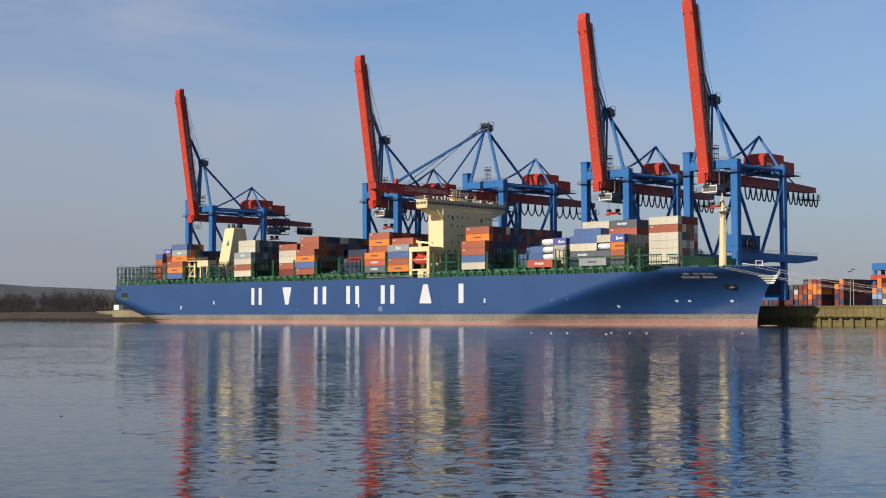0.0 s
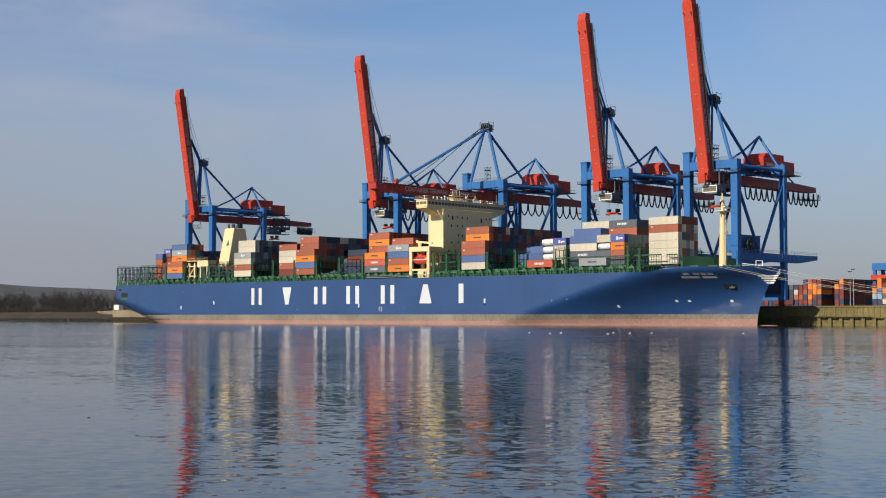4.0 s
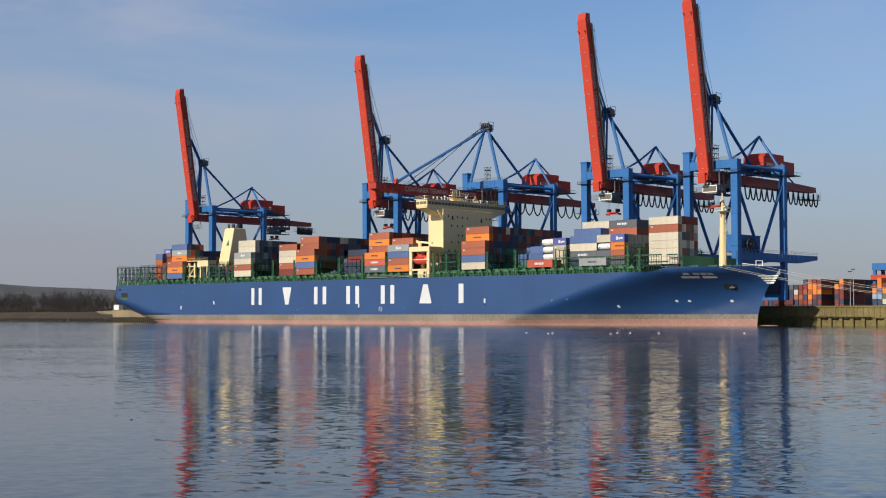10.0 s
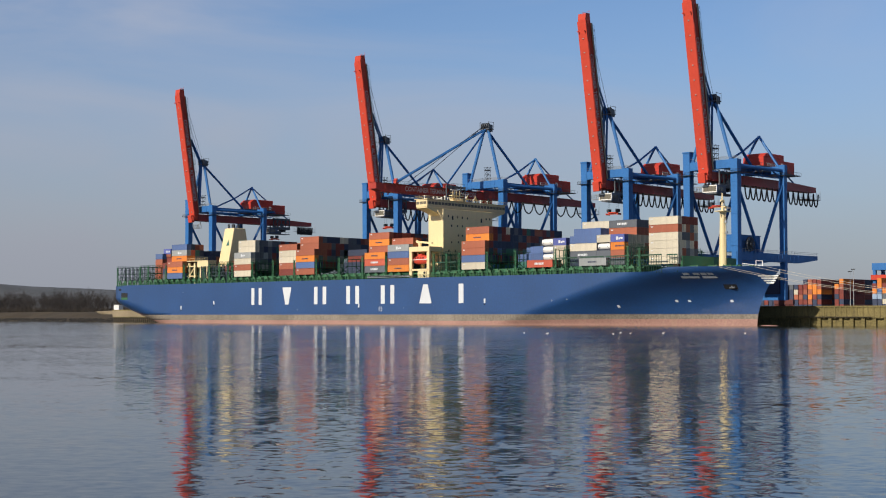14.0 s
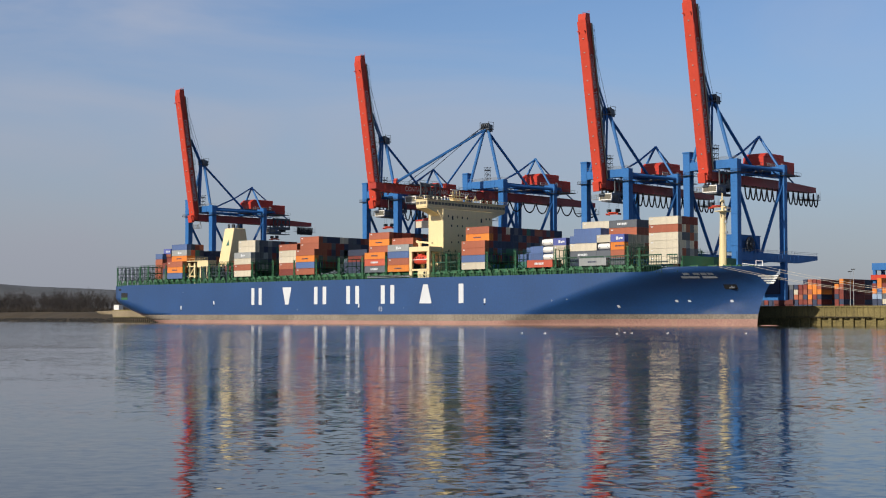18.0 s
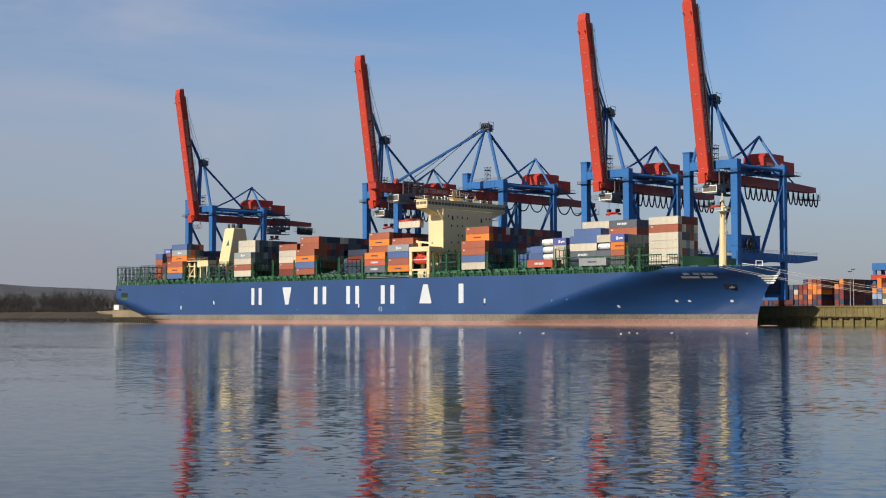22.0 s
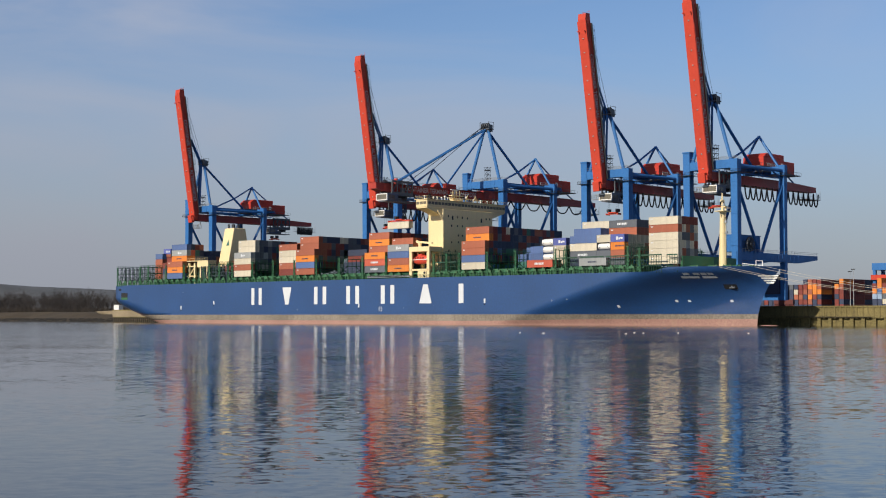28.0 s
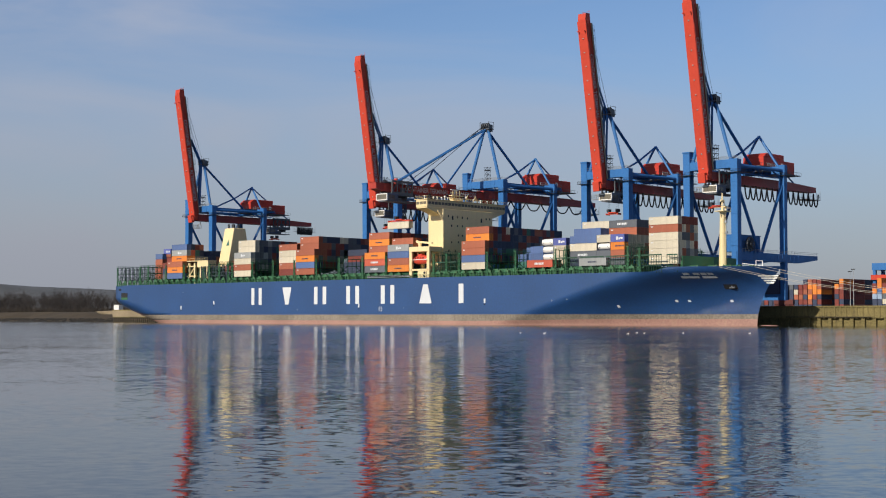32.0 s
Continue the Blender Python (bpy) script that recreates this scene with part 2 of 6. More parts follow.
# ground: dry winter grass and sand on the bank, asphalt colours far inland
GRASS = surface("dry_winter_grass", (0.06, 0.046, 0.028), 0.9, vary=0.45, grain=0.5, bump=0.5)
STONE = surface("dark_wet_stone", (0.022, 0.02, 0.018), 0.8, vary=0.4, grain=1.5, bump=0.6)
WOOD_BARE = surface("bare_winter_twigs", (0.042, 0.037, 0.036), 0.9, vary=0.3, grain=0.5, each=0.3)
BRAMBLE = surface("dead_bramble_stems", (0.045, 0.036, 0.029), 0.9, vary=0.4, grain=0.3)
# the hill's pale blue-grey has the distant haze mixed into it
HILL = surface("hazed_wooded_hill", (0.088, 0.097, 0.110), 0.95, vary=0.35, grain=0.08, bump=0)

# ---- mesh helpers ----


def box(bm, x0, x1, y0, y1, z0, z1):
    v = [bm.verts.new(p) for p in ((x0, y0, z0), (x1, y0, z0), (x1, y1, z0), (x0, y1, z0), (x0, y0, z1), (x1, y0, z1), (x1, y1, z1), (x0, y1, z1))]
    for f in ((0, 3, 2, 1), (4, 5, 6, 7), (0, 1, 5, 4), (1, 2, 6, 5), (2, 3, 7, 6), (3, 0, 4, 7)):
        bm.faces.new([v[i] for i in f])
    return v


def cbox(bm, x, y, z, dx, dy, dz):
    return box(bm, x - dx / 2, x + dx / 2, y - dy / 2, y + dy / 2, z - dz / 2, z + dz / 2)


def bevel(bm, r):
    bmesh.ops.bevel(bm, geom=list(bm.edges), offset=r, segments=1, affect='EDGES')
    return bm


def beam(bm, p0, p1, wide, tall, up=(0, 0, 1)):
    """A box girder from p0 to p1; tall is measured towards up."""
    p0, p1 = Vector(p0), Vector(p1)
    d = (p1 - p0).normalized()
    side = d.cross(Vector(up))
    if side.length < 1e-4:
        side = d.cross(Vector((0, 1, 0)))
    side.normalize()
    u = side.cross(d).normalized()
    v = []
    for q in (p0, p1):
        for a, c in ((-1, -1), (1, -1), (1, 1), (-1, 1)):
            v.append(bm.verts.new(q + side * (a * wide / 2) + u * (c * tall / 2)))
    for f in ((0, 1, 2, 3), (7, 6, 5, 4), (0, 4, 5, 1), (1, 5, 6, 2), (2, 6, 7, 3), (3, 7, 4, 0)):
        bm.faces.new([v[i] for i in f])


def tube(bm, p0, p1, r, n=8, r1=None):
    p0, p1 = Vector(p0), Vector(p1)
    d = (p1 - p0).normalized()
    side = d.cross(Vector((0, 0, 1)))
    if side.length < 1e-4:
        side = Vector((1, 0, 0))
    side.normalize()
    u = side.cross(d)
    r1 = r if r1 is None else r1
    rings = []
    for q, rr in ((p0, r), (p1, r1)):
        rings.append([bm.verts.new(q + (side * math.cos(2 * math.pi * i / n) + u * math.sin(2 * math.pi * i / n)) * rr) for i in range(n)])
    for i in range(n):
        j = (i + 1) % n
        bm.faces.new((rings[0][i], rings[0][j], rings[1][j], rings[1][i]))
    bm.faces.new(rings[0][::-1])
    bm.faces.new(rings[1])


def pipe(bm, points, r, n=6):
    """One bent pipe through the points, with shared rings at the bends."""
    pts = [Vector(q) for q in points]
    rings, side = [], None
    for k, q in enumerate(pts):
        d = (pts[min(k + 1, len(pts) - 1)] - pts[max(k - 1, 0)]).normalized()
        if side is None:
            side = d.cross(Vector((0, 0, 1)))
            if side.length < 1e-3:
                side = d.cross(Vector((1, 0, 0)))
        side = (side - d * side.dot(d)).normalized()
        u = side.cross(d)
        rings.append([bm.verts.new(q + (side * math.cos(2 * math.pi * i / n) + u * math.sin(2 * math.pi * i / n)) * r) for i in range(n)])
    for a, c in zip(rings, rings[1:]):
        for i in range(n):
            bm.faces.new((a[i], a[(i + 1) % n], c[(i + 1) % n], c[i]))
    bm.faces.new(rings[0][::-1])
    bm.faces.new(rings[-1])


def mesh_of(bm, name, material, smooth=False):
    bmesh.ops.recalc_face_normals(bm, faces=list(bm.faces))
    me = bpy.data.meshes.new(name)
    bm.to_mesh(me)
    bm.free()
    me.materials.append(material)
    if smooth:
        me.shade_smooth()
    return me


def part(name, bm, material, parent, label="", smooth=False):
    me = bm if isinstance(bm, bpy.types.Mesh) else mesh_of(bm, name, material, smooth)
    ob = new(name, me)
    ob.parent = parent
    if label:
        ob["label"] = label
    return ob


def thing(name, label, category, s=0.0, w=0.0, z=0.0, turn=0.0, group="", kind="", data=None):
    ob = new(name, data)
    ob.matrix_world = SITE @ pose(s, w, z, 0, 0, turn)
    return tagged(ob, label, category, group, kind)


def B():
    return bmesh.new()

# ---- water and ground ----
bm = B()
NX = 40
for i in range(NX + 1):
    for j in range(NX + 1):
        bm.verts.new((-4600 + 9200 * i / NX, -600 + 5400 * j / NX, 0))
bm.verts.ensure_lookup_table()
for i in range(NX):
    for j in range(NX):
        a = i * (NX + 1) + j
        bm.faces.new([bm.verts[k] for k in (a, a + NX + 1, a + NX + 2, a + 1)])
water = new("water", mesh_of(bm, "water", WATER))
tagged(water, "calm grey-blue harbour water with fine ripples and long reflections", "water", kind="structure")


def land_height(s, w):
    """The land's height: a concrete apron behind the quay, and a low natural bank off its aft end."""
    if s > -84:
        return QUAY_Z - 0.05
    edge = 60 + 0.035 * (-84 - s) + 3 * math.sin(s * 0.05)
    return max(-1.5, min(6.0, -0.5 + (w - edge) * 0.26)) + (noise.noise(Vector((s * 0.02, w * 0.02, 0))) * 0.9 if w > edge + 12 else 0)


bm = B()
ss = [-3400, -2200, -1400, -1000, -800, -650] + [-560 + 14 * i for i in range(34)] + [-84.2, -84.0, 0, 120, 260, 400, 600, 900, 1400, 2600]
ww = [53.9, 54.0] + [58 + 4 * i for i in range(16)] + [130, 150, 200, 300, 500, 900, 1600, 2600, 3600]
grid = [[bm.verts.new((s, w, land_height(s, w) if w > 53.95 else -2.0)) for w in ww] for s in ss]
for i in range(len(ss) - 1):
    for j in range(len(ww) - 1):
        bm.faces.new((grid[i][j], grid[i + 1][j], grid[i + 1][j + 1], grid[i][j + 1]))
ground = thing("ground", "low bank of dry winter grass and harbour land", "ground", kind="structure", data=mesh_of(bm, "ground", GRASS))

# quay wall along the ship
quay = thing("quay", "concrete quay wall on piles with a weathered ochre face", "quay", kind="structure")
bm = B()
box(bm, -80, 620, QUAY_W + 0.35, QUAY_W + 3.2, 2.6, QUAY_Z - 0.5)
box(bm, -80, 620, QUAY_W + 1.6, QUAY_W + 3.2, -2.5, 2.6)
part("wall", bm, CONCRETE, quay)
bm = B()
box(bm, -80.2, 620, QUAY_W, QUAY_W + 3.4, QUAY_Z - 0.5, QUAY_Z)
part("coping", bm, CONCRETE, quay, "pale concrete coping edge")
bm = B()
box(bm, -80.1, 620, QUAY_W + 3.4, QUAY_W + 140, QUAY_Z - 0.2, QUAY_Z + 0.02)
part("apron", bm, APRON, quay, "dark asphalt apron")
bm = B()
box(bm, 0, 0.55, 0, 0.5, 0, 4.0)
rib = mesh_of(bm, "rib", CONCRETE)
bm = B()
tube(bm, (0, 0, -2.5), (0, 0, 2.7), 0.55, 8)
pile = mesh_of(bm, "pile", CONCRETE_DARK)
bm = B()
box(bm, 0, 1.3, 0, 1.0, -2.4, 2.6)
pier = mesh_of(bm, "pier", CONCRETE)
for i in range(34):
    ob = part("rib", rib, None, quay)
    ob.location = (352 + i * 2.1, QUAY_W + 0.18, 2.55)
    if i % 2 == 0:
        ob = part("pier", pier, None, quay)
        ob.location = (352 + i * 2.1 - 0.4, QUAY_W + 0.5, 0)
for i in range(40):
    ob = part("pile", pile, None, quay)
    ob.location = (-79 + i * 1.9, QUAY_W + 0.5, 0)
bm = B()
box(bm, -80, -2, QUAY_W + 0.1, QUAY_W + 0.4, 3.0, 6.5)
for i in range(36):
    x = -80 + i * 2.1
    box(bm, x, x + 1.1, QUAY_W + 0.02, QUAY_W + 0.12, 3.0, 6.5)
part("sheet_piling", bm, SHEET_PILE, quay, "beige corrugated sheet piling")
bm = B()
box(bm, 352, 385, QUAY_W - 0.25, QUAY_W - 0.12, 2.9, 3.15)
part("fender_rail", bm, CONCRETE_DARK, quay)

# ---- the ship ----
ship = thing("container_ship", "long blue container ship with red boot-top, moored at the quay", "ship")


def mix(a, c, t):
    return a + (c - a) * t


def clamp(t):
    return max(0.0, min(1.0, t))


def top_of(s):
    return DECK + 1.6 * clamp((s - 330) / 4)


def low_of(s):
    return max(-1.6, 7.4 * (1 - s / 34.0)) if s < 45 else -1.6


def stem(z):
    t = clamp(z / 20.4)
    return 356.5 + 9.8 * t ** 1.9


def half(s, z):
    """Half the hull's breadth at s metres from the stern and at height z."""
    h = BEAM / 2
    if s < 60:
        h *= 1 - 0.30 * clamp(1 - (z - low_of(s)) / 6.0) ** 2 * clamp(1 - s / 60) - 0.03 * clamp(1 - s / 20) ** 2
    zz = clamp(z / DECK)
    sb = 258 + 64 * zz
    t = clamp((s - sb) / (stem(z) - sb))
    return h * (1 - t ** (1.12 + 0.80 * zz ** 3))




def red_line(s):
    """The upper edge of the red bottom paint, which climbs towards the bow."""
    t = clamp((s - 240) / 80)
    return 1.5 + 0.8 * t * t * (3 - 2 * t)


def hull_piece(low, high, steps):
    """The shell between two heights, both sides; z_to None: up to the deck edge."""
    bm = B()
    along = [i * 3.0 for i in range(16)] + [50 + 20 * i for i in range(10)]
    bow = 44
    sides = []
    for sign in (-1, 1):
        cols = []
        for k in range(len(along) + bow + 1):
            col = []
            s_here = along[k] if k < len(along) else 245 + (k - len(along)) / bow * 121
            z_from = low(s_here) if callable(low) else low
            z_to = high(s_here) if callable(high) else high
            for q in range(steps + 1):
                s = along[k] if k < len(along) else None
                zt = z_to
                if s is None:
                    u = (k - len(along)) / bow
                    guess = 245 + u * 121
                    zt = top_of(guess) if z_to is None else z_to
                    z = mix(z_from, zt, q / steps)
                    s = 245 + (stem(z) - 245) * u
                    y = half(s, z)
                else:
                    zt = top_of(s) if z_to is None else z_to
                    lo = max(low_of(s), z_from)
                    z = mix(min(lo, zt), zt, q / steps)
                    y = half(s, z)
                col.append(bm.verts.new((s, BEAM / 2 + sign * y, z)))
            cols.append(col)
        for c0, c1 in zip(cols, cols[1:]):
            for q in range(steps):
                bm.faces.new((c0[q], c1[q], c1[q + 1], c0[q + 1]))
        sides.append(cols)
    for q in range(steps):
        bm.faces.new((sides[0][0][q], sides[0][0][q + 1], sides[1][0][q + 1], sides[1][0][q]))
    for k in range(15):
        bm.faces.new((sides[0][k][0], sides[1][k][0], sides[1][k + 1][0], sides[0][k + 1][0]))
    bmesh.ops.remove_doubles(bm, verts=list(bm.verts), dist=0.002)
    bmesh.ops.dissolve_degenerate(bm, edges=list(bm.edges), dist=0.001)
    for e in bm.edges:
        if all(v.co.x > 300 and abs(v.co.y - BEAM / 2) < 0.2 for v in e.verts):
            e.smooth = False
    return bm


part("hull", hull_piece(4.0, None, 14), HULL_BLUE, ship, "deep blue painted topsides", smooth=True)
part("boot_top", hull_piece(red_line, 4.0, 3), BOOT, ship, "faded grey-beige band above the waterline", smooth=True)
part("bottom_paint", hull_piece(-1.6, red_line, 4), ANTIFOUL, ship, "rusty red bottom paint at the waterline", smooth=True)
bm = B()
bmesh.ops.create_uvsphere(bm, u_segments=20, v_segments=10, radius=1.0, matrix=Matrix.Translation((361, BEAM / 2, -2.2)) @ Matrix.Diagonal((8.5, 2.0, 2.5, 1)))
part("bulbous_bow", bm, ANTIFOUL, ship, "red bulb just breaking the surface", smooth=True)

# decks
bm = B()
left, right = [], []
for i in range(80):
    s = 1.0 + 364.2 * i / 79
    z = DECK - 0.35 if s < 330 else DECK + 0.4
    y = max(0.05, half(s, DECK) - 0.25)
    left.append(bm.verts.new((s, BEAM / 2 - y, z)))
    right.append(bm.verts.new((s, BEAM / 2 + y, z)))
for i in range(79):
    bm.faces.new((left[i], left[i + 1], right[i + 1], right[i]))
part("deck", bm, GREEN, ship, "green painted main deck")

# white marks on the hull: seven plain panels where the name of the line stands
MARKS = [(110.2, 7.3), (131.2, 7.6), (153.1, 7.9), (173.7, 7.9), (194.7, 7.9), (216.0, 8.6), (238.4, 2.6)]


def panel(bm, s0, s1, t0, t1, z0, z1):
    """A flat plate on the side, s0 to s1 wide at its foot and t0 to t1 at its head."""
    v = box(bm, s0, s1, -0.05, 0.05, z0, z1)
    for k, s in ((4, t0), (5, t1), (6, t1), (7, t0)):
        v[k].co.x = s


def bars_on_side(name, s, wide, z0, z1, shape, material=HULL_WHITE):
    bm = B()
    e = s + wide
    if shape == "pair":
        panel(bm, s, s + wide * 0.29, s, s + wide * 0.29, z0, z1)
        panel(bm, e - wide * 0.29, e, e - wide * 0.29, e, z0, z1)
    elif shape == "one":
        panel(bm, s, e, s, e, z0, z1)
    elif shape == "down":
        panel(bm, s + wide * 0.36, e - wide * 0.36, s + wide * 0.1, e - wide * 0.1, z0, z1)
    else:
        panel(bm, s + wide * 0.1, e - wide * 0.1, s + wide * 0.36, e - wide * 0.36, z0, z1)
    return part(name, bm, material, ship, "plain white painted panel")


for (s, wide), shape in zip(MARKS, ("pair", "down", "pair", "pair", "pair", "up", "one")):
    bars_on_side("hull_mark", s, wide, 8.45, 16.05, shape)


def on_bow(s, z, out=0.06):
    return Vector((s, BEAM / 2 - half(s, z) - out, z))


def bow_patch(name, s0, s1, z0, z1, material, label="", n=6):
    """A patch that follows the hull's curve."""
    bm = B()
    rows = [[bm.verts.new(on_bow(mix(s0, s1, i / n), mix(z0, z1, j / 2))) for j in range(3)] for i in range(n + 1)]
    for a, c in zip(rows, rows[1:]):
        for j in range(2):
            bm.faces.new((a[j], c[j], c[j + 1], a[j + 1]))
    return part(name, bm, material, ship, label)


# two rows of plain bars where the ship's name stands at the bow
for s0, s1 in ((338.6, 340.5), (341.7, 343.5), (343.9, 345.5), (345.9, 347.5)):
    bow_patch("name_bar", s0, s1, 17.5, 18.2, HULL_WHITE)
for s0, s1 in ((337.3, 342.8), (343.7, 347.8)):
    bow_patch("name_bar", s0, s1, 16.4, 17.1, HULL_WHITE)

# ---- wheelhouse block ----
house = thing("deckhouse", "cream wheelhouse tower with wide bridge wings on the ship", "deckhouse", 213.2, 9.0, DECK - 0.35)
HZ = DECK - 0.35
bm = B()
box(bm, 0, 8.4, 0, 30.4, 0, 47.0 - HZ)
part("tower", bevel(bm, 0.15), CREAM, house)
bm = B()
box(bm, 1.6, 7.9, -9.0, 39.2, 47.2 - HZ, 50.3 - HZ)
part("bridge", bevel(bm, 0.2), CREAM, house, "full-width cream bridge with wings")
bm = B()
v = box(bm, 1.9, 7.6, -8.8, 0.2, 44.2 - HZ, 47.2 - HZ)
for k in (0, 1):
    v[k].co.z = 46.9 - HZ
part("wing_bracket", bm, CREAM, house)
bm = B()
v = box(bm, 1.9, 7.6, 30.2, 39.0, 44.2 - HZ, 47.2 - HZ)
for k in (2, 3):
    v[k].co.z = 46.9 - HZ
part("wing_bracket", bm, CREAM, house)

# ---- funnel ----
funnel = thing("funnel", "cream tapered funnel casing on the aft deck", "funnel", 65.6, 22.0, HZ)
bm = B()
v = box(bm, 0, 8.0, -9.0, 9.0, 0, 46.0 - HZ)
for k in (4, 5):
    v[k].co.y = -3.5
for k in (6, 7):
    v[k].co.y = 3.5
v[4].co.x = v[7].co.x = 0.8
part("casing", bevel(bm, 0.2), CREAM, funnel)
for x, y in ((2.6, -2.4), (3.6, -0.8), (2.8, 0.8), (4.6, 2.2), (5.4, -1.6), (6.0, 0.6)):
    bm = B()
    tube(bm, (x, y, 45.9 - HZ), (x - 0.2, y, 48.0 - HZ), 0.5, 10)
    part("exhaust_pipe", bm, DARK, funnel, "sooty exhaust pipe")
bm = B()
bm.faces.new([bm.verts.new(q) for q in ((4.1, 0, 0), (6.5, 0, 0), (5.3, 0, 3.0))])
em = part("emblem", bm, CONT["E"], funnel, "plain green triangle emblem")
em.matrix_basis = Matrix.Translation((0, -9.0 + 5.5 * 19.0 / 27.55 - 0.07, 19.0)) @ Matrix.Rotation(radians(-11.3), 4, 'X')

# ---- wheelhouse details ----
bm = B()
box(bm, 0, 0.06, 0, 0.65, 0, 0.8)
PORT = mesh_of(bm, "window", GLASS)
bm = B()
box(bm, 0, 0.06, 0, 0.9, 0, 1.7)
DOORWAY = mesh_of(bm, "window", GLASS)
for w, z, big in ((11.8, 43.6, 0), (14.2, 43.2, 1), (17.2, 43.4, 0), (20.2, 43.4, 0), (23.3, 43.3, 0), (31.8, 42.9, 1), (35.0, 43.6, 0), (37.2, 43.6, 0),
                  (13.6, 39.8, 0), (17.2, 39.9, 0), (20.2, 39.9, 0), (17.8, 36.0, 0), (20.2, 36.0, 0), (17.8, 33.2, 0), (20.2, 33.2, 0), (13.6, 33.0, 0),
                  (12.0, 29.6, 0), (16.0, 29.6, 0)):
    part("window", DOORWAY if big else PORT, None, house).location = (8.38, w - 9.0, z - HZ - (0.6 if big else 0))
for i in range(24):
    bm = B()
    box(bm, 7.86, 7.95, -8.3 + i * 1.98, -8.3 + i * 1.98 + 1.6, 48.4 - HZ, 49.5 - HZ)
    part("window", bm, BRIDGE_GLASS, house)
for i in range(3):
    bm = B()
    box(bm, 2.0 + i * 1.95, 3.6 + i * 1.95, -9.06, -8.98, 48.4 - HZ, 49.5 - HZ)
    part("window", bm, BRIDGE_GLASS, house)
bm = B()
box(bm, 1.2, 8.3, -9.3, 39.5, 50.3 - HZ, 50.55 - HZ)
part("roof_edge", bm, CREAM, house)
bm = B()
for i in range(33):
    y = -9.2 + i * 1.52
    tube(bm, (8.2, y, 50.5 - HZ), (8.2, y, 51.7 - HZ), 0.06, 4)
for z in (51.1, 51.7):
    tube(bm, (8.2, -9.2, z - HZ), (8.2, 39.4, z - HZ), 0.05, 4)
    tube(bm, (1.3, -9.2, z - HZ), (8.2, -9.2, z - HZ), 0.05, 4)
part("roof_rail", bm, CREAM, house)
rng = random.Random(5)
for i in range(9):
    bm = B()
    y = -7 + i * 4.9 + rng.uniform(-0.8, 0.8)
    tube(bm, (4.5, y, 50.5 - HZ), (4.5, y, 51.6 - HZ + 0.6 * rng.random()), 0.13, 8)
    bmesh.ops.create_uvsphere(bm, u_segments=8, v_segments=6, radius=0.3, matrix=Matrix.Translation((4.5, y, 51.9 - HZ)))
    part("antenna", bm, WHITE, house, "white antenna dome")
# radar mast on the roof
bm = B()
box(bm, 3.0, 6.0, 9.5, 14.5, 50.5 - HZ, 52.0 - HZ)
for y in (10.0, 12.0, 14.0):
    tube(bm, (4.5, y, 52 - HZ), (4.5, y, 55.3 - HZ), 0.22, 6)
box(bm, 3.6, 5.4, 8.4, 15.8, 53.0 - HZ, 53.25 - HZ)
tube(bm, (4.5, 8.6, 54.4 - HZ), (4.5, 15.6, 54.4 - HZ), 0.1, 5)
part("radar_mast", bm, CREAM, house, "cream radar mast")
for y, z in ((11.0, 55.3), (17.5, 54.0)):
    bm = B()
    tube(bm, (4.5, y, 50.5 - HZ), (4.5, y, z - HZ), 0.15, 6)
    box(bm, 4.35, 4.65, y - 2.2, y + 2.2, z - HZ, z + 0.35 - HZ)
    part("radar_scanner", bm, WHITE, house, "white radar scanner bar")
bm = B()
tube(bm, (8.2, -3.0, 46.0 - HZ), (8.3, 0.6, 41.5 - HZ), 0.25, 6)
part("wing_strut", bm, CREAM, house)
# ---- lifeboat station beside the house ----
station = thing("lifeboat_station", "cream steel lifeboat davit frame at the ship's side", "davit frame", 210.6, 0.5, HZ)
for x in (0.0, 9.8):
    for y in (0.0, 6.6):
        bm = B()
        box(bm, x, x + 1.5, y, y + 1.0, 0, 12.8)
        part("post", bevel(bm, 0.08), CREAM, station)
bm = B()
box(bm, -0.1, 11.4, -0.1, 7.7, 10.9, 12.9)
part("top_deck", bevel(bm, 0.1), CREAM, station)
bm = B()
box(bm, -0.1, 11.4, 0.0, 7.6, 3.2, 3.9)
part("boat_deck", bm, CREAM, station)
bm = B()
box(bm, 4.6, 11.3, 0.15, 7.0, 0, 3.2)
part("base_house", bevel(bm, 0.1), CREAM, station)
for x in (8.0, 9.3):
    for z in (0.5, 1.9):
        bm = B()
        box(bm, x, x + 1.0, 0.08, 0.16, z, z + 0.9)
        part("window", bm, GLASS, station)
for x in (2.6, 8.4):
    bm = B()
    beam(bm, (x, 6.0, 3.9), (x, 2.2, 10.8), 0.4, 0.7)
    part("davit_arm", bm, CREAM, station)
bm = B()
tube(bm, (3.2, 3, 12.9), (3.2, 3, 15.2), 0.7, 10)
beam(bm, (3.2, 3, 15.0), (11.0, 2.0, 14.2), 0.5, 0.8)
beam(bm, (3.2, 3, 14.6), (1.4, 3, 15.4), 0.7, 0.9)
part("stores_crane", bm, CREAM, station, "cream stores crane on the frame")
boat = thing("lifeboat", "enclosed red lifeboat hanging in its davits", "lifeboat", 216.9, 1.7, HZ + 7.5)
boat.scale = (1.08, 1.15, 1.2)
bm = B()
bmesh.ops.create_uvsphere(bm, u_segments=20, v_segments=12, radius=1.0, matrix=Matrix.Diagonal((4.0, 1.5, 1.7, 1)))
for v in bm.verts:
    v.co.x = math.copysign(min(abs(v.co.x) * 1.12, 4.0), v.co.x)
    v.co.z = max(v.co.z, -1.35)
part("boat_hull", bm, LIFE_RED, boat, smooth=True)
bm = B()
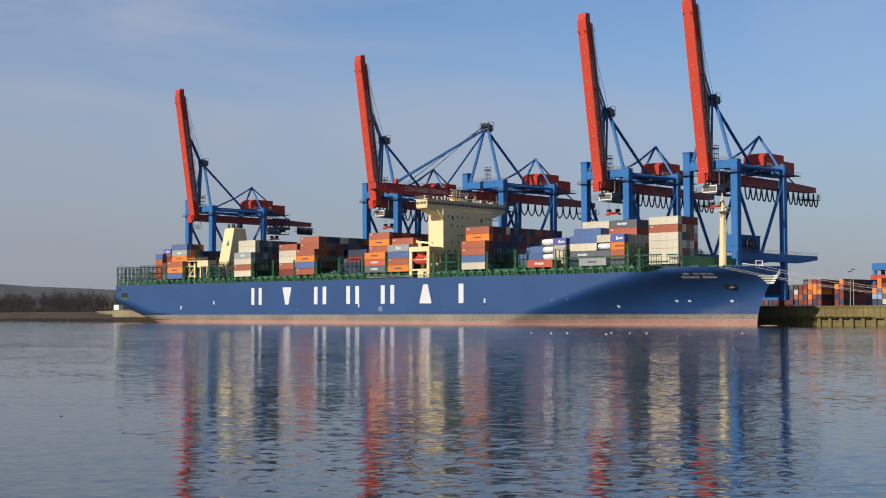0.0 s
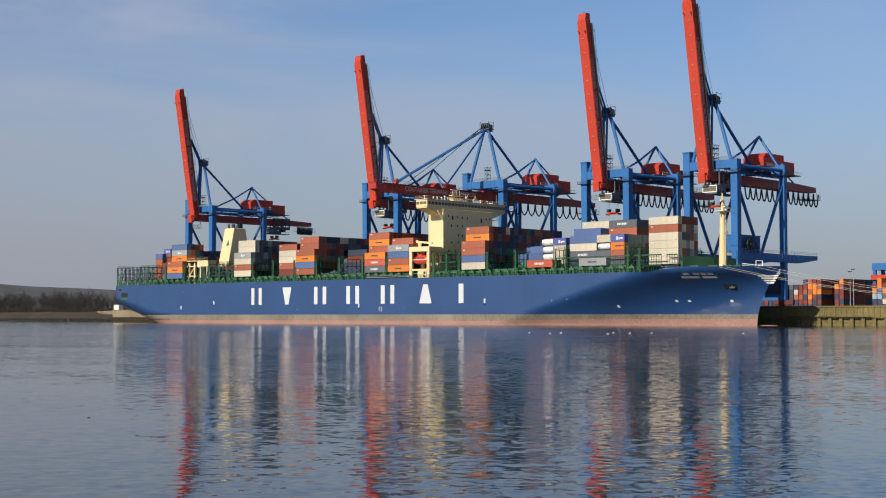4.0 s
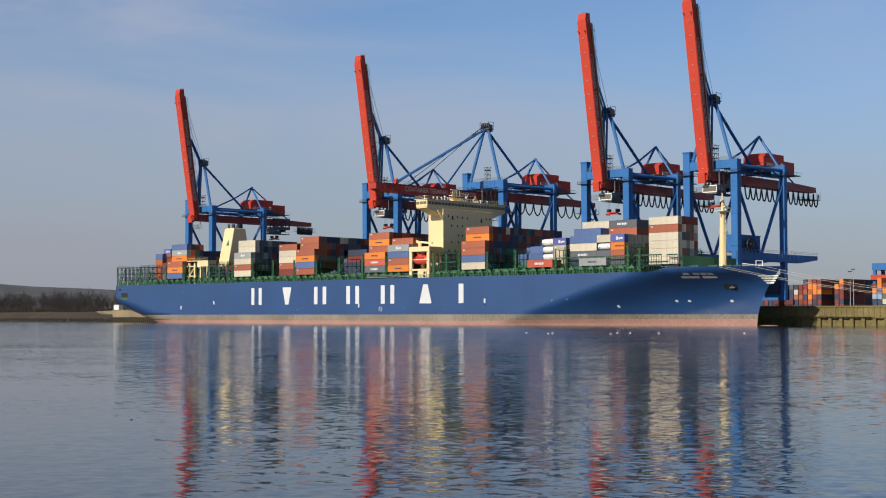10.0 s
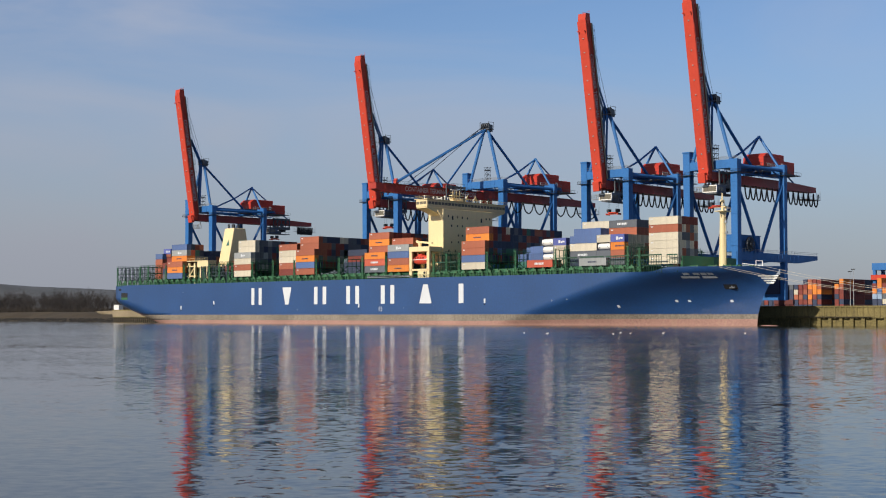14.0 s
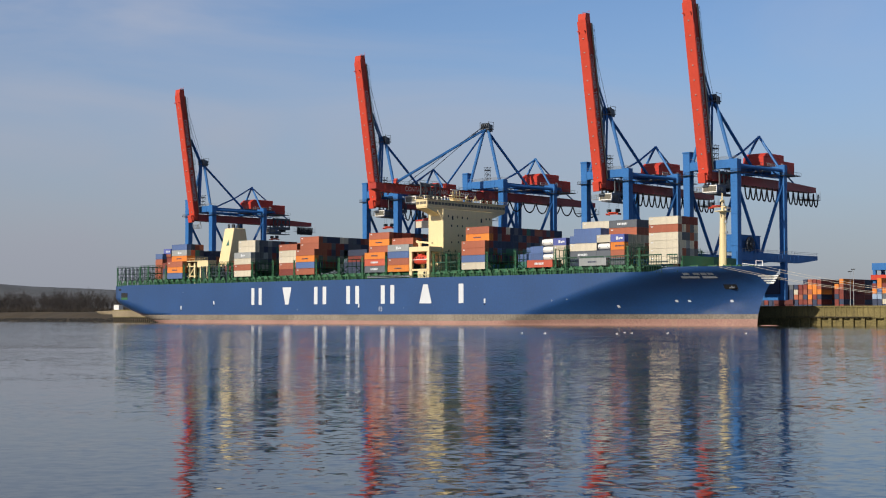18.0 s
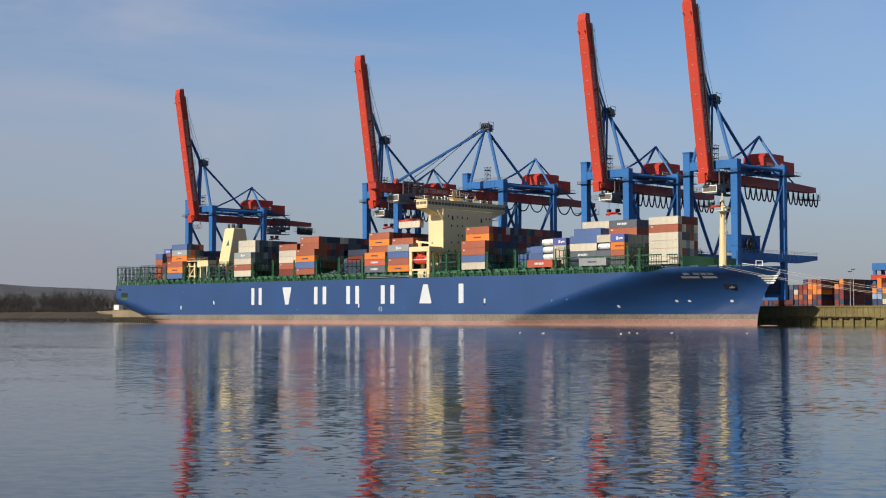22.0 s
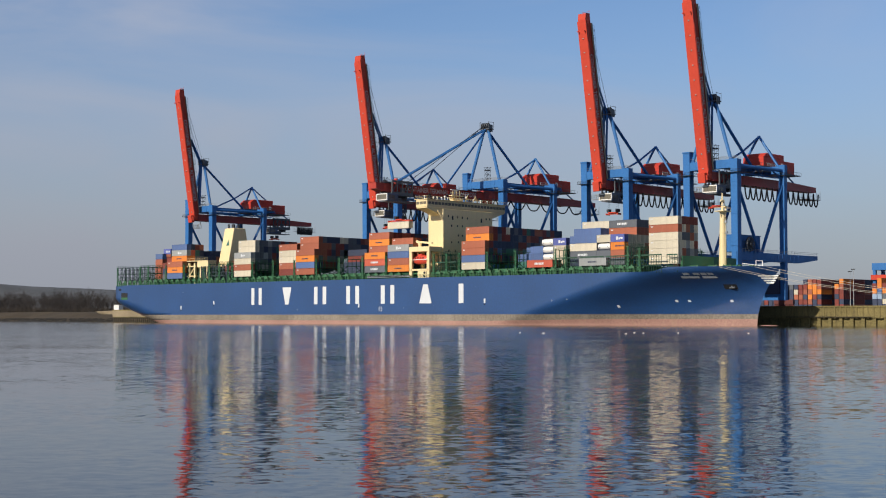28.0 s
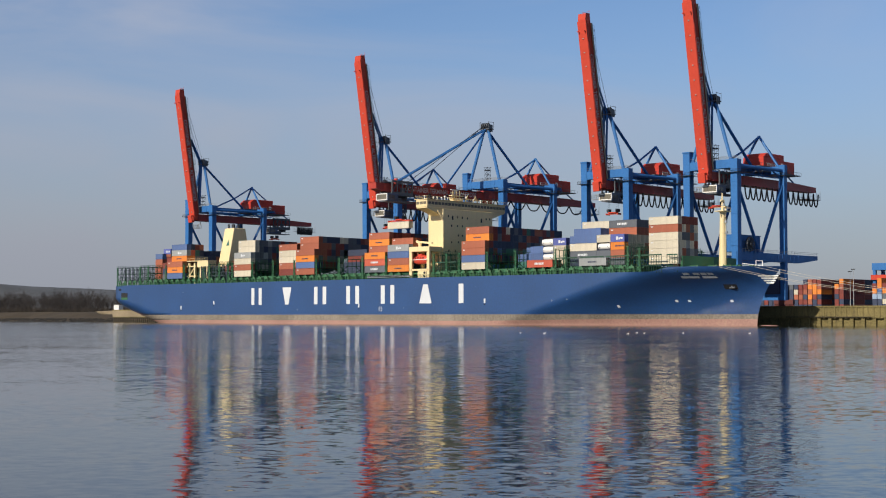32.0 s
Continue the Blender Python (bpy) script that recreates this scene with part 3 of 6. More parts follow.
box(bm, -1.6, 0.6, -0.95, 0.95, 1.2, 2.05)
part("cupola", bevel(bm, 0.15), LIFE_RED, boat)
bm = B()
box(bm, -3.7, 3.7, -1.56, 1.56, 0.02, 0.2)
part("fender", bm, WHITE, boat, "white rubbing strake")
for x in (-2.5, -1.2, 0.1, 1.4):
    bm = B()
    box(bm, x, x + 0.6, -1.42, -1.3, 0.45, 0.85)
    part("window", bm, GLASS, boat)

# more of the gear on the wheelhouse roof
for y, z, r in ((6.5, 52.3, 0.4), (19.5, 52.6, 0.5), (24.0, 52.0, 0.38), (28.5, 51.8, 0.35), (2.0, 51.8, 0.35)):
    bm = B()
    tube(bm, (3.2, y, 50.5 - HZ), (3.2, y, z - HZ), 0.2, 6)
    bmesh.ops.create_uvsphere(bm, u_segments=10, v_segments=8, radius=r, matrix=Matrix.Translation((3.2, y, z + r * 0.6 - HZ)))
    part("satellite_dome", bm, WHITE, house, "white satellite dome")
bm = B()
for y in (7.5, 16.5, 21.5):
    beam(bm, (5.5, y, 50.5 - HZ), (5.5, y + 1.2, 53.6 - HZ), 0.15, 0.15)
    beam(bm, (5.5, y + 2.4, 50.5 - HZ), (5.5, y + 1.2, 53.6 - HZ), 0.15, 0.15)
    beam(bm, (5.5, y + 0.5, 52.2 - HZ), (5.5, y + 1.9, 52.2 - HZ), 0.14, 0.14)
box(bm, 5.0, 6.0, 7.0, 24.5, 51.9 - HZ, 52.05 - HZ)
part("signal_frame", bm, CREAM, house, "cream signal mast frames")
# accommodation ladder stowed along the rail
ladder = thing("accommodation_ladder", "pale aluminium gangway stowed along the ship's rail", "gangway", 186.6, -0.35, HZ + 0.9)
bm = B()
for z in (0.0, 0.55):
    box(bm, 0, 25.4, 0, 0.12, z, z + 0.12)
    box(bm, 0, 25.4, 0.8, 0.92, z, z + 0.12)
box(bm, 0, 25.4, 0.0, 0.92, -0.1, 0.02)
part("stringer", bm, STEEL, ladder)
for k in range(22):
    bm = B()
    box(bm, 0.5 + k * 1.15, 0.58 + k * 1.15, 0.0, 0.92, 0.0, 0.66)
    part("tread_frame", bm, STEEL, ladder)
for k in range(3):
    bm = B()
    box(bm, 3 + k * 9.5, 3.3 + k * 9.5, 0.3, 1.6, -0.9, 0.0)
    part("bracket", bm, GREEN, ladder)

# ---- deck edge: coamings, hatch covers, pedestals, rails ----
HOLDS = (30.5, 45.1, 97.2, 111.8, 126.3, 140.8, 155.5, 170.1, 184.7, 198.5, 225.3, 239.8, 254.4, 273.1, 291.5, 304.5)
bm = B()
box(bm, 0, 12.2, 2.75, 45.4, 0, 2.6)
COAMING = mesh_of(bm, "hatch_coaming", GREEN_DARK)
bm = B()
box(bm, -0.1, 12.3, 2.5, 45.7, 2.6, 3.0)
for i in range(9):
    box(bm, 0.3 + i * 1.4, 0.5 + i * 1.4, 2.42, 2.5, 2.55, 2.95)
COVER = mesh_of(bm, "hatch_cover", GREEN)
for s in HOLDS:
    part("hatch_coaming", COAMING, None, ship).location = (s, 0, HZ)
    part("hatch_cover", COVER, None, ship).location = (s, 0, HZ)
bm = B()
for x in (-0.85, 0.5):
    box(bm, x, x + 0.35, -0.25, 0.25, 0, 2.3)
box(bm, -1.1, 1.1, -0.32, 0.32, 1.75, 2.45)
box(bm, -1.3, 1.3, -0.35, 0.5, 0, 0.4)
box(bm, -0.4, 0.4, -0.3, 0.3, 2.4, 3.0)
v = box(bm, 0.85, 1.7, -0.12, 0.12, 0, 1.6)
v[5].co.x = v[6].co.x = 0.95
PEDESTAL = mesh_of(bm, "pedestal", GREEN)
bm = B()
tube(bm, (0, 0, 0), (0, 0, 1.5), 0.32, 8)
tube(bm, (0, 0, 1.3), (0.5, -0.1, 1.75), 0.3, 8)
box(bm, -0.5, 0.5, -0.4, 0.4, 0, 0.3)
VENT = mesh_of(bm, "ventilator", GREEN)
for i in range(72):
    s = 4 + i * 4.46
    if 209 < s < 223.5:
        continue
    part("pedestal", PEDESTAL, None, ship).location = (s, 0.65, HZ)
    if i % 2 == 0:
        part("ventilator", VENT, None, ship).location = (s + 2.2, 1.1, HZ)
for i in range(17):
    a = 2 + i * 19
    bm = B()
    for z in (1.0, 1.55):
        tube(bm, (a, 0.25, z), (a + 18.6, 0.25, z), 0.06, 5)
    for k in range(13):
        tube(bm, (a + k * 1.55, 0.25, 0), (a + k * 1.55, 0.25, 1.55), 0.05, 4)
    part("guard_rail", bm, GREEN, ship).location = (0, 0, HZ)
for i in range(9):
    bm = B()
    box(bm, 12 + i * 35, 45 + i * 35, 1.6, 2.1, 1.9, 2.4)
    part("pipe_tray", bm, GREEN, ship).location = (0, 0, HZ)

# ---- lashing bridges between the bays ----
bm = B()
box(bm, -0.11, 0.11, -0.13, 0.13, 0, 9.3)
LPOST = mesh_of(bm, "post", GREEN)
bm = B()
box(bm, -0.5, 0.5, 0, 48.0, 0, 0.22)
for i in range(17):
    tube(bm, (-0.45, 0.1 + i * 2.98, 0.2), (-0.45, 0.1 + i * 2.98, 1.25), 0.05, 4)
tube(bm, (-0.45, 0.1, 1.25), (-0.45, 47.9, 1.25), 0.05, 4)
tube(bm, (-0.45, 0.1, 0.75), (-0.45, 47.9, 0.75), 0.04, 4)
LPLAT = mesh_of(bm, "platform", GREEN)
bm = B()
beam(bm, (0, 0, 3.3), (0, 4.8, 6.2), 0.16, 0.22)
beam(bm, (0, 4.8, 3.3), (0, 0, 6.2), 0.16, 0.22)
LBRACE = mesh_of(bm, "cross_brace", GREEN)
bm = B()
for x in (-0.55, 0.45):
    box(bm, x, x + 0.12, 0.05, 0.25, 0, 9.8)
for k in range(24):
    box(bm, -0.5, 0.5, 0.12, 0.2, 0.4 + k * 0.4, 0.46 + k * 0.4)
LTOWER = mesh_of(bm, "end_tower", GREEN)


def lashing_bridge(s, tall=1.0):
    lb = thing("lashing_bridge", "green steel lashing bridge across the ship's deck", "lashing bridge", s, 0.1, HZ, group="lashing bridges")
    for i in range(20):
        part("post", LPOST, None, lb).location = (0, 0.3 + i * 2.49, 0)
    for z in (3.1, 6.2, 9.2):
        part("platform", LPLAT, None, lb).location = (0, 0, z)
    for i in (0, 2, 5, 8):
        part("cross_brace", LBRACE, None, lb).location = (0, 0.3 + i * 4.73, 0)
    part("end_tower", LTOWER, None, lb).location = (0, 0, 0)
    lb.scale = (1, 1, tall)
    return lb


for s in (2.2, 22.0, 28.9, 43.6, 58.4, 78.4, 86.0, 92.6, 95.5, 110.2, 124.9, 139.4, 154.0, 168.7, 183.3, 197.4, 224.6, 231.5, 238.3, 252.9, 267.2, 286.4, 296.4 - 5.2, 319.0):
    lashing_bridge(s, 0.98 if s < 60 else 1.0)
lashing_bridge(324.0, 0.9).scale = (1, 0.86, 0.9)

# stanchion fence along the forward bays, outboard of the stacks
for s0, count in ((225.0, 12), (287.0, 10), (298.0, 11), (309.5, 11), (321.0, 12), (333.4, 5)):
    fence = thing("stanchion_fence", "green stanchion fence at the ship's side", "fence", s0, 0.45 if s0 < 320 else (1.4 if s0 < 330 else 3.6), HZ, group="stanchion fences")
    bm = B()
    box(bm, -0.06, 0.06, -0.06, 0.06, 0, 6.4)
    box(bm, -0.09, 0.09, -0.09, 0.09, 0, 0.5)
    post_mesh = mesh_of(bm, "stanchion", GREEN_DARK)
    for k in range(count):
        part("stanchion", post_mesh, None, fence).location = (k * 1.05, 0, 0)
    for z, thick in ((2.4, 0.07), (4.4, 0.07), (6.2, 0.22)):
        bm = B()
        box(bm, -0.1, (count - 1) * 1.05 + 0.1, -0.08, 0.08, z - thick, z + thick)
        part("rail", bm, GREEN_DARK, fence)

# open frames of guide posts and rails along the deck's side
bm = B()
box(bm, -0.12, 0.12, -0.12, 0.12, 0, 9.6)
guide_post = mesh_of(bm, "post", SLATE)


def guide_frame(s, w, count, step, tall):
    guide = thing("guide_frame", "slate grey open steel frame along the ship's side", "steel frame", s, w, HZ, group="open steel frames")
    long = (count - 1) * step
    for y in (0.0, 5.0):
        for k in range(count):
            ob = part("post", guide_post, None, guide)
            ob.location, ob.scale = (k * step, y, 0), (1, 1, tall / 9.6)
        for f in (0.27, 0.46, 0.65, 0.83, 0.98):
            bm = B()
            box(bm, -0.2, long + 0.2, y - 0.09, y + 0.09, f * tall - 0.09, f * tall + 0.09)
            part("rail", bm, SLATE, guide)
    for k in range(1, count - 1, 2):
        bm = B()
        beam(bm, (k * step, 0, 0.5), (k * step + (step if k % 4 == 1 else -step), 0, 0.9 * tall), 0.22, 0.22)
        part("brace", bm, SLATE, guide)


guide_frame(1.2, 0.6, 9, 3.45, 9.6)
guide_frame(71.0, 1.2, 8, 2.8, 8.6)
# added box: its dark green stands in for the gloom behind the frames
bm = B()
box(bm, 0, 15.5, 0, 34.0, 0, 8.2)
for k in range(8):
    box(bm, 0.6 + k * 1.9, 0.9 + k * 1.9, -0.1, 0, 0.2, 8.0)
thing("engine_casing", "added dark green box behind the open frames at the funnel's foot", "casing", 60.5, 7.0, HZ, data=mesh_of(bevel(bm, 0.05), "engine_casing", GREEN_DARK))

# ---- aft deck: cream hose frame ----
hose = thing("service_crane_frame", "cream steel service frame on the aft deck", "frame", 57.0, 3.0, HZ)
for x in (1.2, 5.6):
    bm = B()
    box(bm, x, x + 0.9, 0, 0.9, 0, 10.4)
    part("post", bm, CREAM, hose)
bm = B()
for z in (3.9, 8.6):
    box(bm, -0.6, 7.2, -0.1, 1.4, z, z + 0.5)
beam(bm, (1.6, 0.4, 4.2), (5.9, 0.4, 8.6), 0.3, 0.4)
part("platform", bm, CREAM, hose)
bm = B()
box(bm, 8.2, 16.6, 0, 5.0, 8.2, 11.2)
part("box_house", bevel(bm, 0.1), CREAM, hose)
bm = B()
box(bm, -0.6, 16.6, -0.2, 5.2, 11.2, 11.5)
for k in range(14):
    tube(bm, (-0.4 + k * 1.3, -0.1, 11.5), (-0.4 + k * 1.3, -0.1, 12.6), 0.05, 4)
tube(bm, (-0.4, -0.1, 12.6), (16.5, -0.1, 12.6), 0.05, 4)
part("top_platform", bm, CREAM, hose)
for x in (9.6, 14.8):
    bm = B()
    box(bm, x, x + 0.8, 0.5, 1.3, 0, 8.2)
    part("post", bm, CREAM, hose)

# ---- bow: breakwater, foremast, winches ----
water_wall = thing("breakwater", "green steel breakwater plate across the foredeck", "breakwater", 337.6, 6.6, DECK)
bm = B()
beam(bm, (0, 0, 2.8), (1.6, 17.5, 2.8), 0.3, 5.4)
beam(bm, (1.6, 17.5, 2.8), (0, 35.0, 2.8), 0.3, 5.4)
part("plate", bm, GREEN, water_wall)
for k in range(9):
    bm = B()
    v = box(bm, -2.0, 0, 0, 0.15, 0.1, 5.0)
    v[4].co.x = v[7].co.x = -0.3
    part("buttress", bm, GREEN, water_wall).location = (1.4 - abs(k - 4) * 0.35, 0.6 + k * 4.2, 0)
bm = B()
box(bm, 0, 2.3, 0, 2.2, 0, 2.5)
thing("deck_locker", "rust-brown steel locker beside the breakwater", "locker", 333.2, 7.6, DECK + 0.4, data=mesh_of(bevel(bm, 0.06), "deck_locker", CONT["T"]))

mast = thing("foremast", "cream tapered foremast on the ship's bow", "mast", 343.0, 24.1, DECK + 0.4)
bm = B()
tube(bm, (0, 0, 0), (0, 0, 21.5), 1.45, 16, 0.85)
part("pole", bm, CREAM, mast, smooth=False)
bm = B()
tube(bm, (0, 0, 21.5), (0, 0, 27.6), 0.45, 10, 0.2)
part("topmast", bm, CREAM, mast)
bm = B()
box(bm, -1.6, 2.0, -2.6, 2.6, 21.0, 21.3)
for y in (-2.2, 2.2):
    beam(bm, (0.2, y, 21.0), (0.2, y * 0.35, 18.8), 0.2, 0.25)
for x, y in ((-1.5, -2.5), (1.9, -2.5), (1.9, 2.5), (-1.5, 2.5)):
    tube(bm, (x, y, 21.3), (x, y, 22.4), 0.06, 4)
for a, c in (((-1.5, -2.5), (1.9, -2.5)), ((1.9, -2.5), (1.9, 2.5)), ((1.9, 2.5), (-1.5, 2.5))):
    tube(bm, (*a, 22.4), (*c, 22.4), 0.06, 4)
part("crosstree", bm, CREAM, mast)
bm = B()
tube(bm, (0, -1.4, 24.6), (0, 1.4, 24.6), 0.12, 6)
box(bm, -0.2, 0.3, -1.0, -0.6, 24.7, 25.3)
box(bm, -0.2, 0.3, 0.6, 1.0, 24.7, 25.3)
part("yard", bm, CREAM, mast)
bm = B()
box(bm, 0.9, 1.7, -0.9, 0.9, 22.4, 22.9)
tube(bm, (1.3, 0, 21.3), (1.3, 0, 22.4), 0.3, 8)
part("radar_scanner", bm, CREAM, mast)
for z, x in ((13.4, 1.5), (17.2, 1.4), (23.2, 0.6)):
    bm = B()
    box(bm, x - 0.3, x + 0.4, -0.35, 0.35, z, z + 0.7)
    box(bm, x - 0.9, x + 0.5, -0.5, 0.5, z - 0.12, z)
    part("mast_light", bm, STEEL, mast, "grey mast light on a bracket")
bm = B()
box(bm, -1.6, -1.0, -0.8, 0.8, 9.6, 9.9)
part("light_bracket", bm, DARK, mast)
bm = B()
for k in range(50):
    box(bm, 1.2, 1.5, -0.25, 0.25, 0.5 + k * 0.4, 0.56 + k * 0.4)
for y in (-0.28, 0.25):
    box(bm, 1.25, 1.35, y, y + 0.06, 0.2, 20.8)
part("ladder", bm, CREAM, mast)


def winch(s, w, turn=0):
    wn_ = thing("mooring_winch", "green mooring winch on the foredeck", "winch", s, w, DECK + 0.4, turn, group="mooring winches")
    bm = B()
    for x in (-1.4, 1.2):
        box(bm, x, x + 0.2, -0.7, 0.7, 0, 1.7)
    box(bm, -1.6, 1.6, -0.8, 0.8, 0, 0.2)
    part("frame", bm, GREEN, wn_)
    bm = B()
    tube(bm, (-1.2, 0, 1.1), (1.2, 0, 1.1), 0.6, 12)
    for x in (-1.2, 0.2, 1.1):
        tube(bm, (x, 0, 1.1), (x + 0.1, 0, 1.1), 0.95, 12)
    part("drum", bm, GREEN, wn_)


for s, w, turn in ((341.0, 9.0, 20), (346.5, 12.0, 25), (350.0, 15.5, 30), (353.0, 17.5, 0), (356.0, 23.0, 0), (353.0, 30.0, 0), (347.5, 31.0, 0)):
    winch(s, w, turn)
bow_frame = thing("anchor_davit", "pale steel davit frame at the stem", "davit", 357.5, 22.0, DECK + 0.4)
bow_frame.scale = (0.75, 0.75, 0.7)
bm = B()
beam(bm, (0, 0, 0), (0, 0, 4.6), 0.3, 0.3)
beam(bm, (1.6, 3, 0), (1.6, 3, 4.6), 0.3, 0.3)
beam(bm, (0, 0, 4.6), (1.6, 3, 4.6), 0.3, 0.3)
beam(bm, (1.6, 3, 2.0), (-5.0, -4, 3.4), 0.25, 0.35)
part("frame", bm, WHITE, bow_frame)
bm = B()
box(bm, -3, 5, -2, 5, 0.9, 1.2)
part("platform", bm, WHITE, bow_frame)

# ---- marks and openings in the hull ----


def side_patch(name, s0, s1, z0, z1, material, label=""):
    bm = B()
    box(bm, s0, s1, -0.05, 0.03, z0, z1)
    return part(name, bm, material, ship, label)


for s, z in ((56.3, 6.6), (82.0, 8.8), (181.0, 7.0), (251.6, 8.4)):
    side_patch("draught_mark", s, s + 0.8, z, z + 1.7, HULL_WHITE, "small white painted mark")
    side_patch("scupper", s + 0.1, s + 0.7, z - 0.8, z - 0.35, DARK)
for z in (5.4, 6.2, 7.0):
    side_patch("load_line", 193.6, 195.3, z, z + 0.14, HULL_WHITE)
for s in (193.6, 195.2):
    side_patch("load_line", s, s + 0.14, 5.4, 7.1, HULL_WHITE)
for s, z in ((58, 14.5), (142, 6.0), (208, 6.5), (285, 9.0), (292, 9.4)):
    side_patch("scupper", s, s + 0.25, z, z + 0.3, HULL_WHITE)
# the openings are flat black patches that paint the shade inside them
bow_patch("mooring_port", 5.4, 11.4, 12.7, 15.0, RUBBER_AND_SHADE, "flat black patch for the shade in a mooring opening near the stern")
bow_patch("mooring_port_sill", 5.4, 11.4, 11.6, 12.7, GREEN, "green sill of the mooring opening")
bow_patch("mooring_port", 3.2, 5.4, 16.2, 17.1, RUBBER_AND_SHADE, "small flat black patch for the shade in a mooring opening")
for s, z in ((330.3, 8.3), (334.5, 8.3)):
    bow_patch("thruster_mark", s, s + 1.0, z, z + 0.75, HULL_WHITE, "white bow thruster mark", 3)
bow_patch("anchor_mark", 309.3, 310.2, 6.4, 7.3, HULL_WHITE, "", 3)
bow_patch("anchor_mark", 348.4, 349.4, 8.2, 9.0, HULL_WHITE, "", 3)
bow_patch("anchor_pocket", 348.0, 352.0, 12.6, 14.3, RUBBER_AND_SHADE, "flat black patch for the shade in the anchor pocket", 5)
bm = B()
c = on_bow(350.4, 13.2, 0.35)
cbox(bm, c.x, c.y, c.z, 2.4, 0.5, 0.6)
cbox(bm, c.x, c.y, c.z + 0.6, 0.5, 0.5, 1.4)
part("anchor", bevel(bm, 0.08), TROLLEY_GREY, ship, "grey anchor in its pocket")
for k in range(4):
    bow_patch("bow_stripe", 359.2 + k * 0.5, 364.9 - k * 0.55, 16.9 - k * 0.8, 17.4 - k * 0.8, WHITE, "white stripe round the stem", 6)
# rubbing lines and weld seams stand a little proud of the plating
for z in (7.6, 11.4, 15.0):
    bm = B()
    box(bm, 40, 255, -0.02, 0.02, z, z + 0.07)
    part("plate_seam", bm, HULL_BLUE, ship)

# ---- mooring lines ----
for s0, s1 in ((348.4, 436.0), (350.4, 440.0), (358.0, 447.0), (361.0, 452.0)):
    w0 = BEAM / 2 - half(s0, DECK) - 0.1
    ln = thing("mooring_line", "pale mooring rope from the bow to the quay", "rope", 0, 0, 0, group="mooring lines")
    bm = B()
    pts = []
    for k in range(21):
        u = k / 20
        pts.append((mix(s0, s1, u), mix(w0, QUAY_W + 1.2, u), mix(DECK + 1.75, QUAY_Z + 0.5, u) - 2.6 * 4 * u * (1 - u)))
    pipe(bm, pts, 0.06, 6)
    part("rope", bm, ROPE, ln)
for s1 in (436, 440, 447, 452):
    bm = B()
    tube(bm, (0, 0, 0), (0, 0, 0.55), 0.3, 10)
    tube(bm, (0, 0, 0.5), (0, 0, 0.72), 0.45, 10)
    thing("bollard", "dark cast-iron bollard on the quay edge", "bollard", s1, QUAY_W + 1.4, QUAY_Z, group="bollards", data=mesh_of(bm, "bollard", DARK))

# ---- quay furniture ----
bm = B()
box(bm, 0, 5, 0, 3, 0, 2.6)
box(bm, -0.15, 5.15, -0.15, 3.15, 2.6, 2.8)
thing("quay_hut", "small white hut at the end of the quay", "hut", -79.5, QUAY_W + 0.4, QUAY_Z, data=mesh_of(bevel(bm, 0.05), "quay_hut", WHITE))


bm = B()
v = box(bm, -21.5, 0, 0, 6.0, 0, 2.2)
v[4].co.z, v[7].co.z = 1.6, 1.9
v[0].co.x, v[3].co.x = -15.0, -15.0
v[0].co.y = v[4].co.y = 1.6
for k in range(7):
    box(bm, -17.0 + k * 2.3, -15.6 + k * 2.3, 0.6 + 0.1 * (k % 3), 1.0, 0.5, 1.5)
thing("landing", "pale ochre concrete landing off the end of the quay", "landing", -80.4, QUAY_W + 1.0, 4.4, data=mesh_of(bevel(bm, 0.08), "landing", SHEET_PILE))


def lamp_mast(s, w, tall):
    lm = thing("lamp_mast", "tall steel floodlight mast in the yard", "lamp mast", s, w, QUAY_Z, group="floodlight masts")
    bm = B()
    tube(bm, (0, 0, 0), (0, 0, tall), 0.2, 8, 0.1)
    part("pole", bm, STEEL, lm)
    for z in (tall,):
        bm = B()
        box(bm, -1.2, 1.2, -0.3, 0.3, z - 0.2, z + 0.0)
        for k in range(4):
            box(bm, -1.1 + k * 0.6, -0.7 + k * 0.6, -0.4, -0.1, z - 0.5, z - 0.15)
        part("lamp_head", bm, DARK, lm)


lamp_mast(251.3, 300, 20.8)
lamp_mast(253.2, 300, 22)

# far yard crane
yc = thing("yard_crane", "distant blue and red gantry crane in the yard", "crane", 256.6, 316, QUAY_Z)
yc.scale = (1, 1, 1.08)
for x in (0, 27):
    for y in (0, 10):
        bm = B()
        box(bm, x, x + 1.6, y, y + 1.6, 0, 20)
        part("leg", bm, CRANE_BLUE, yc)
bm = B()
box(bm, -0.5, 34, 0, 11.6, 20, 23.5)
part("top_beam", bm, CRANE_BLUE, yc)
bm = B()
box(bm, -0.5, 33, -1.4, -0.2, 15.0, 17.5)
part("trolley_beam", bm, CRANE_RED, yc)
bm = B()
beam(bm, (1, 0, 3), (17.5, 0, 18), 0.6, 0.6)
part("brace", bm, CRANE_RED, yc)

# ---- the far bank: bare winter trees and a wooded hill ----


def twig(bm, o, d, wide, rng):
    side = Vector((rng.gauss(0, 1), rng.gauss(0, 1), rng.gauss(0, 0.4))).normalized() * wide
    bm.faces.new([bm.verts.new(q) for q in (o - side, o + side, o + d)])


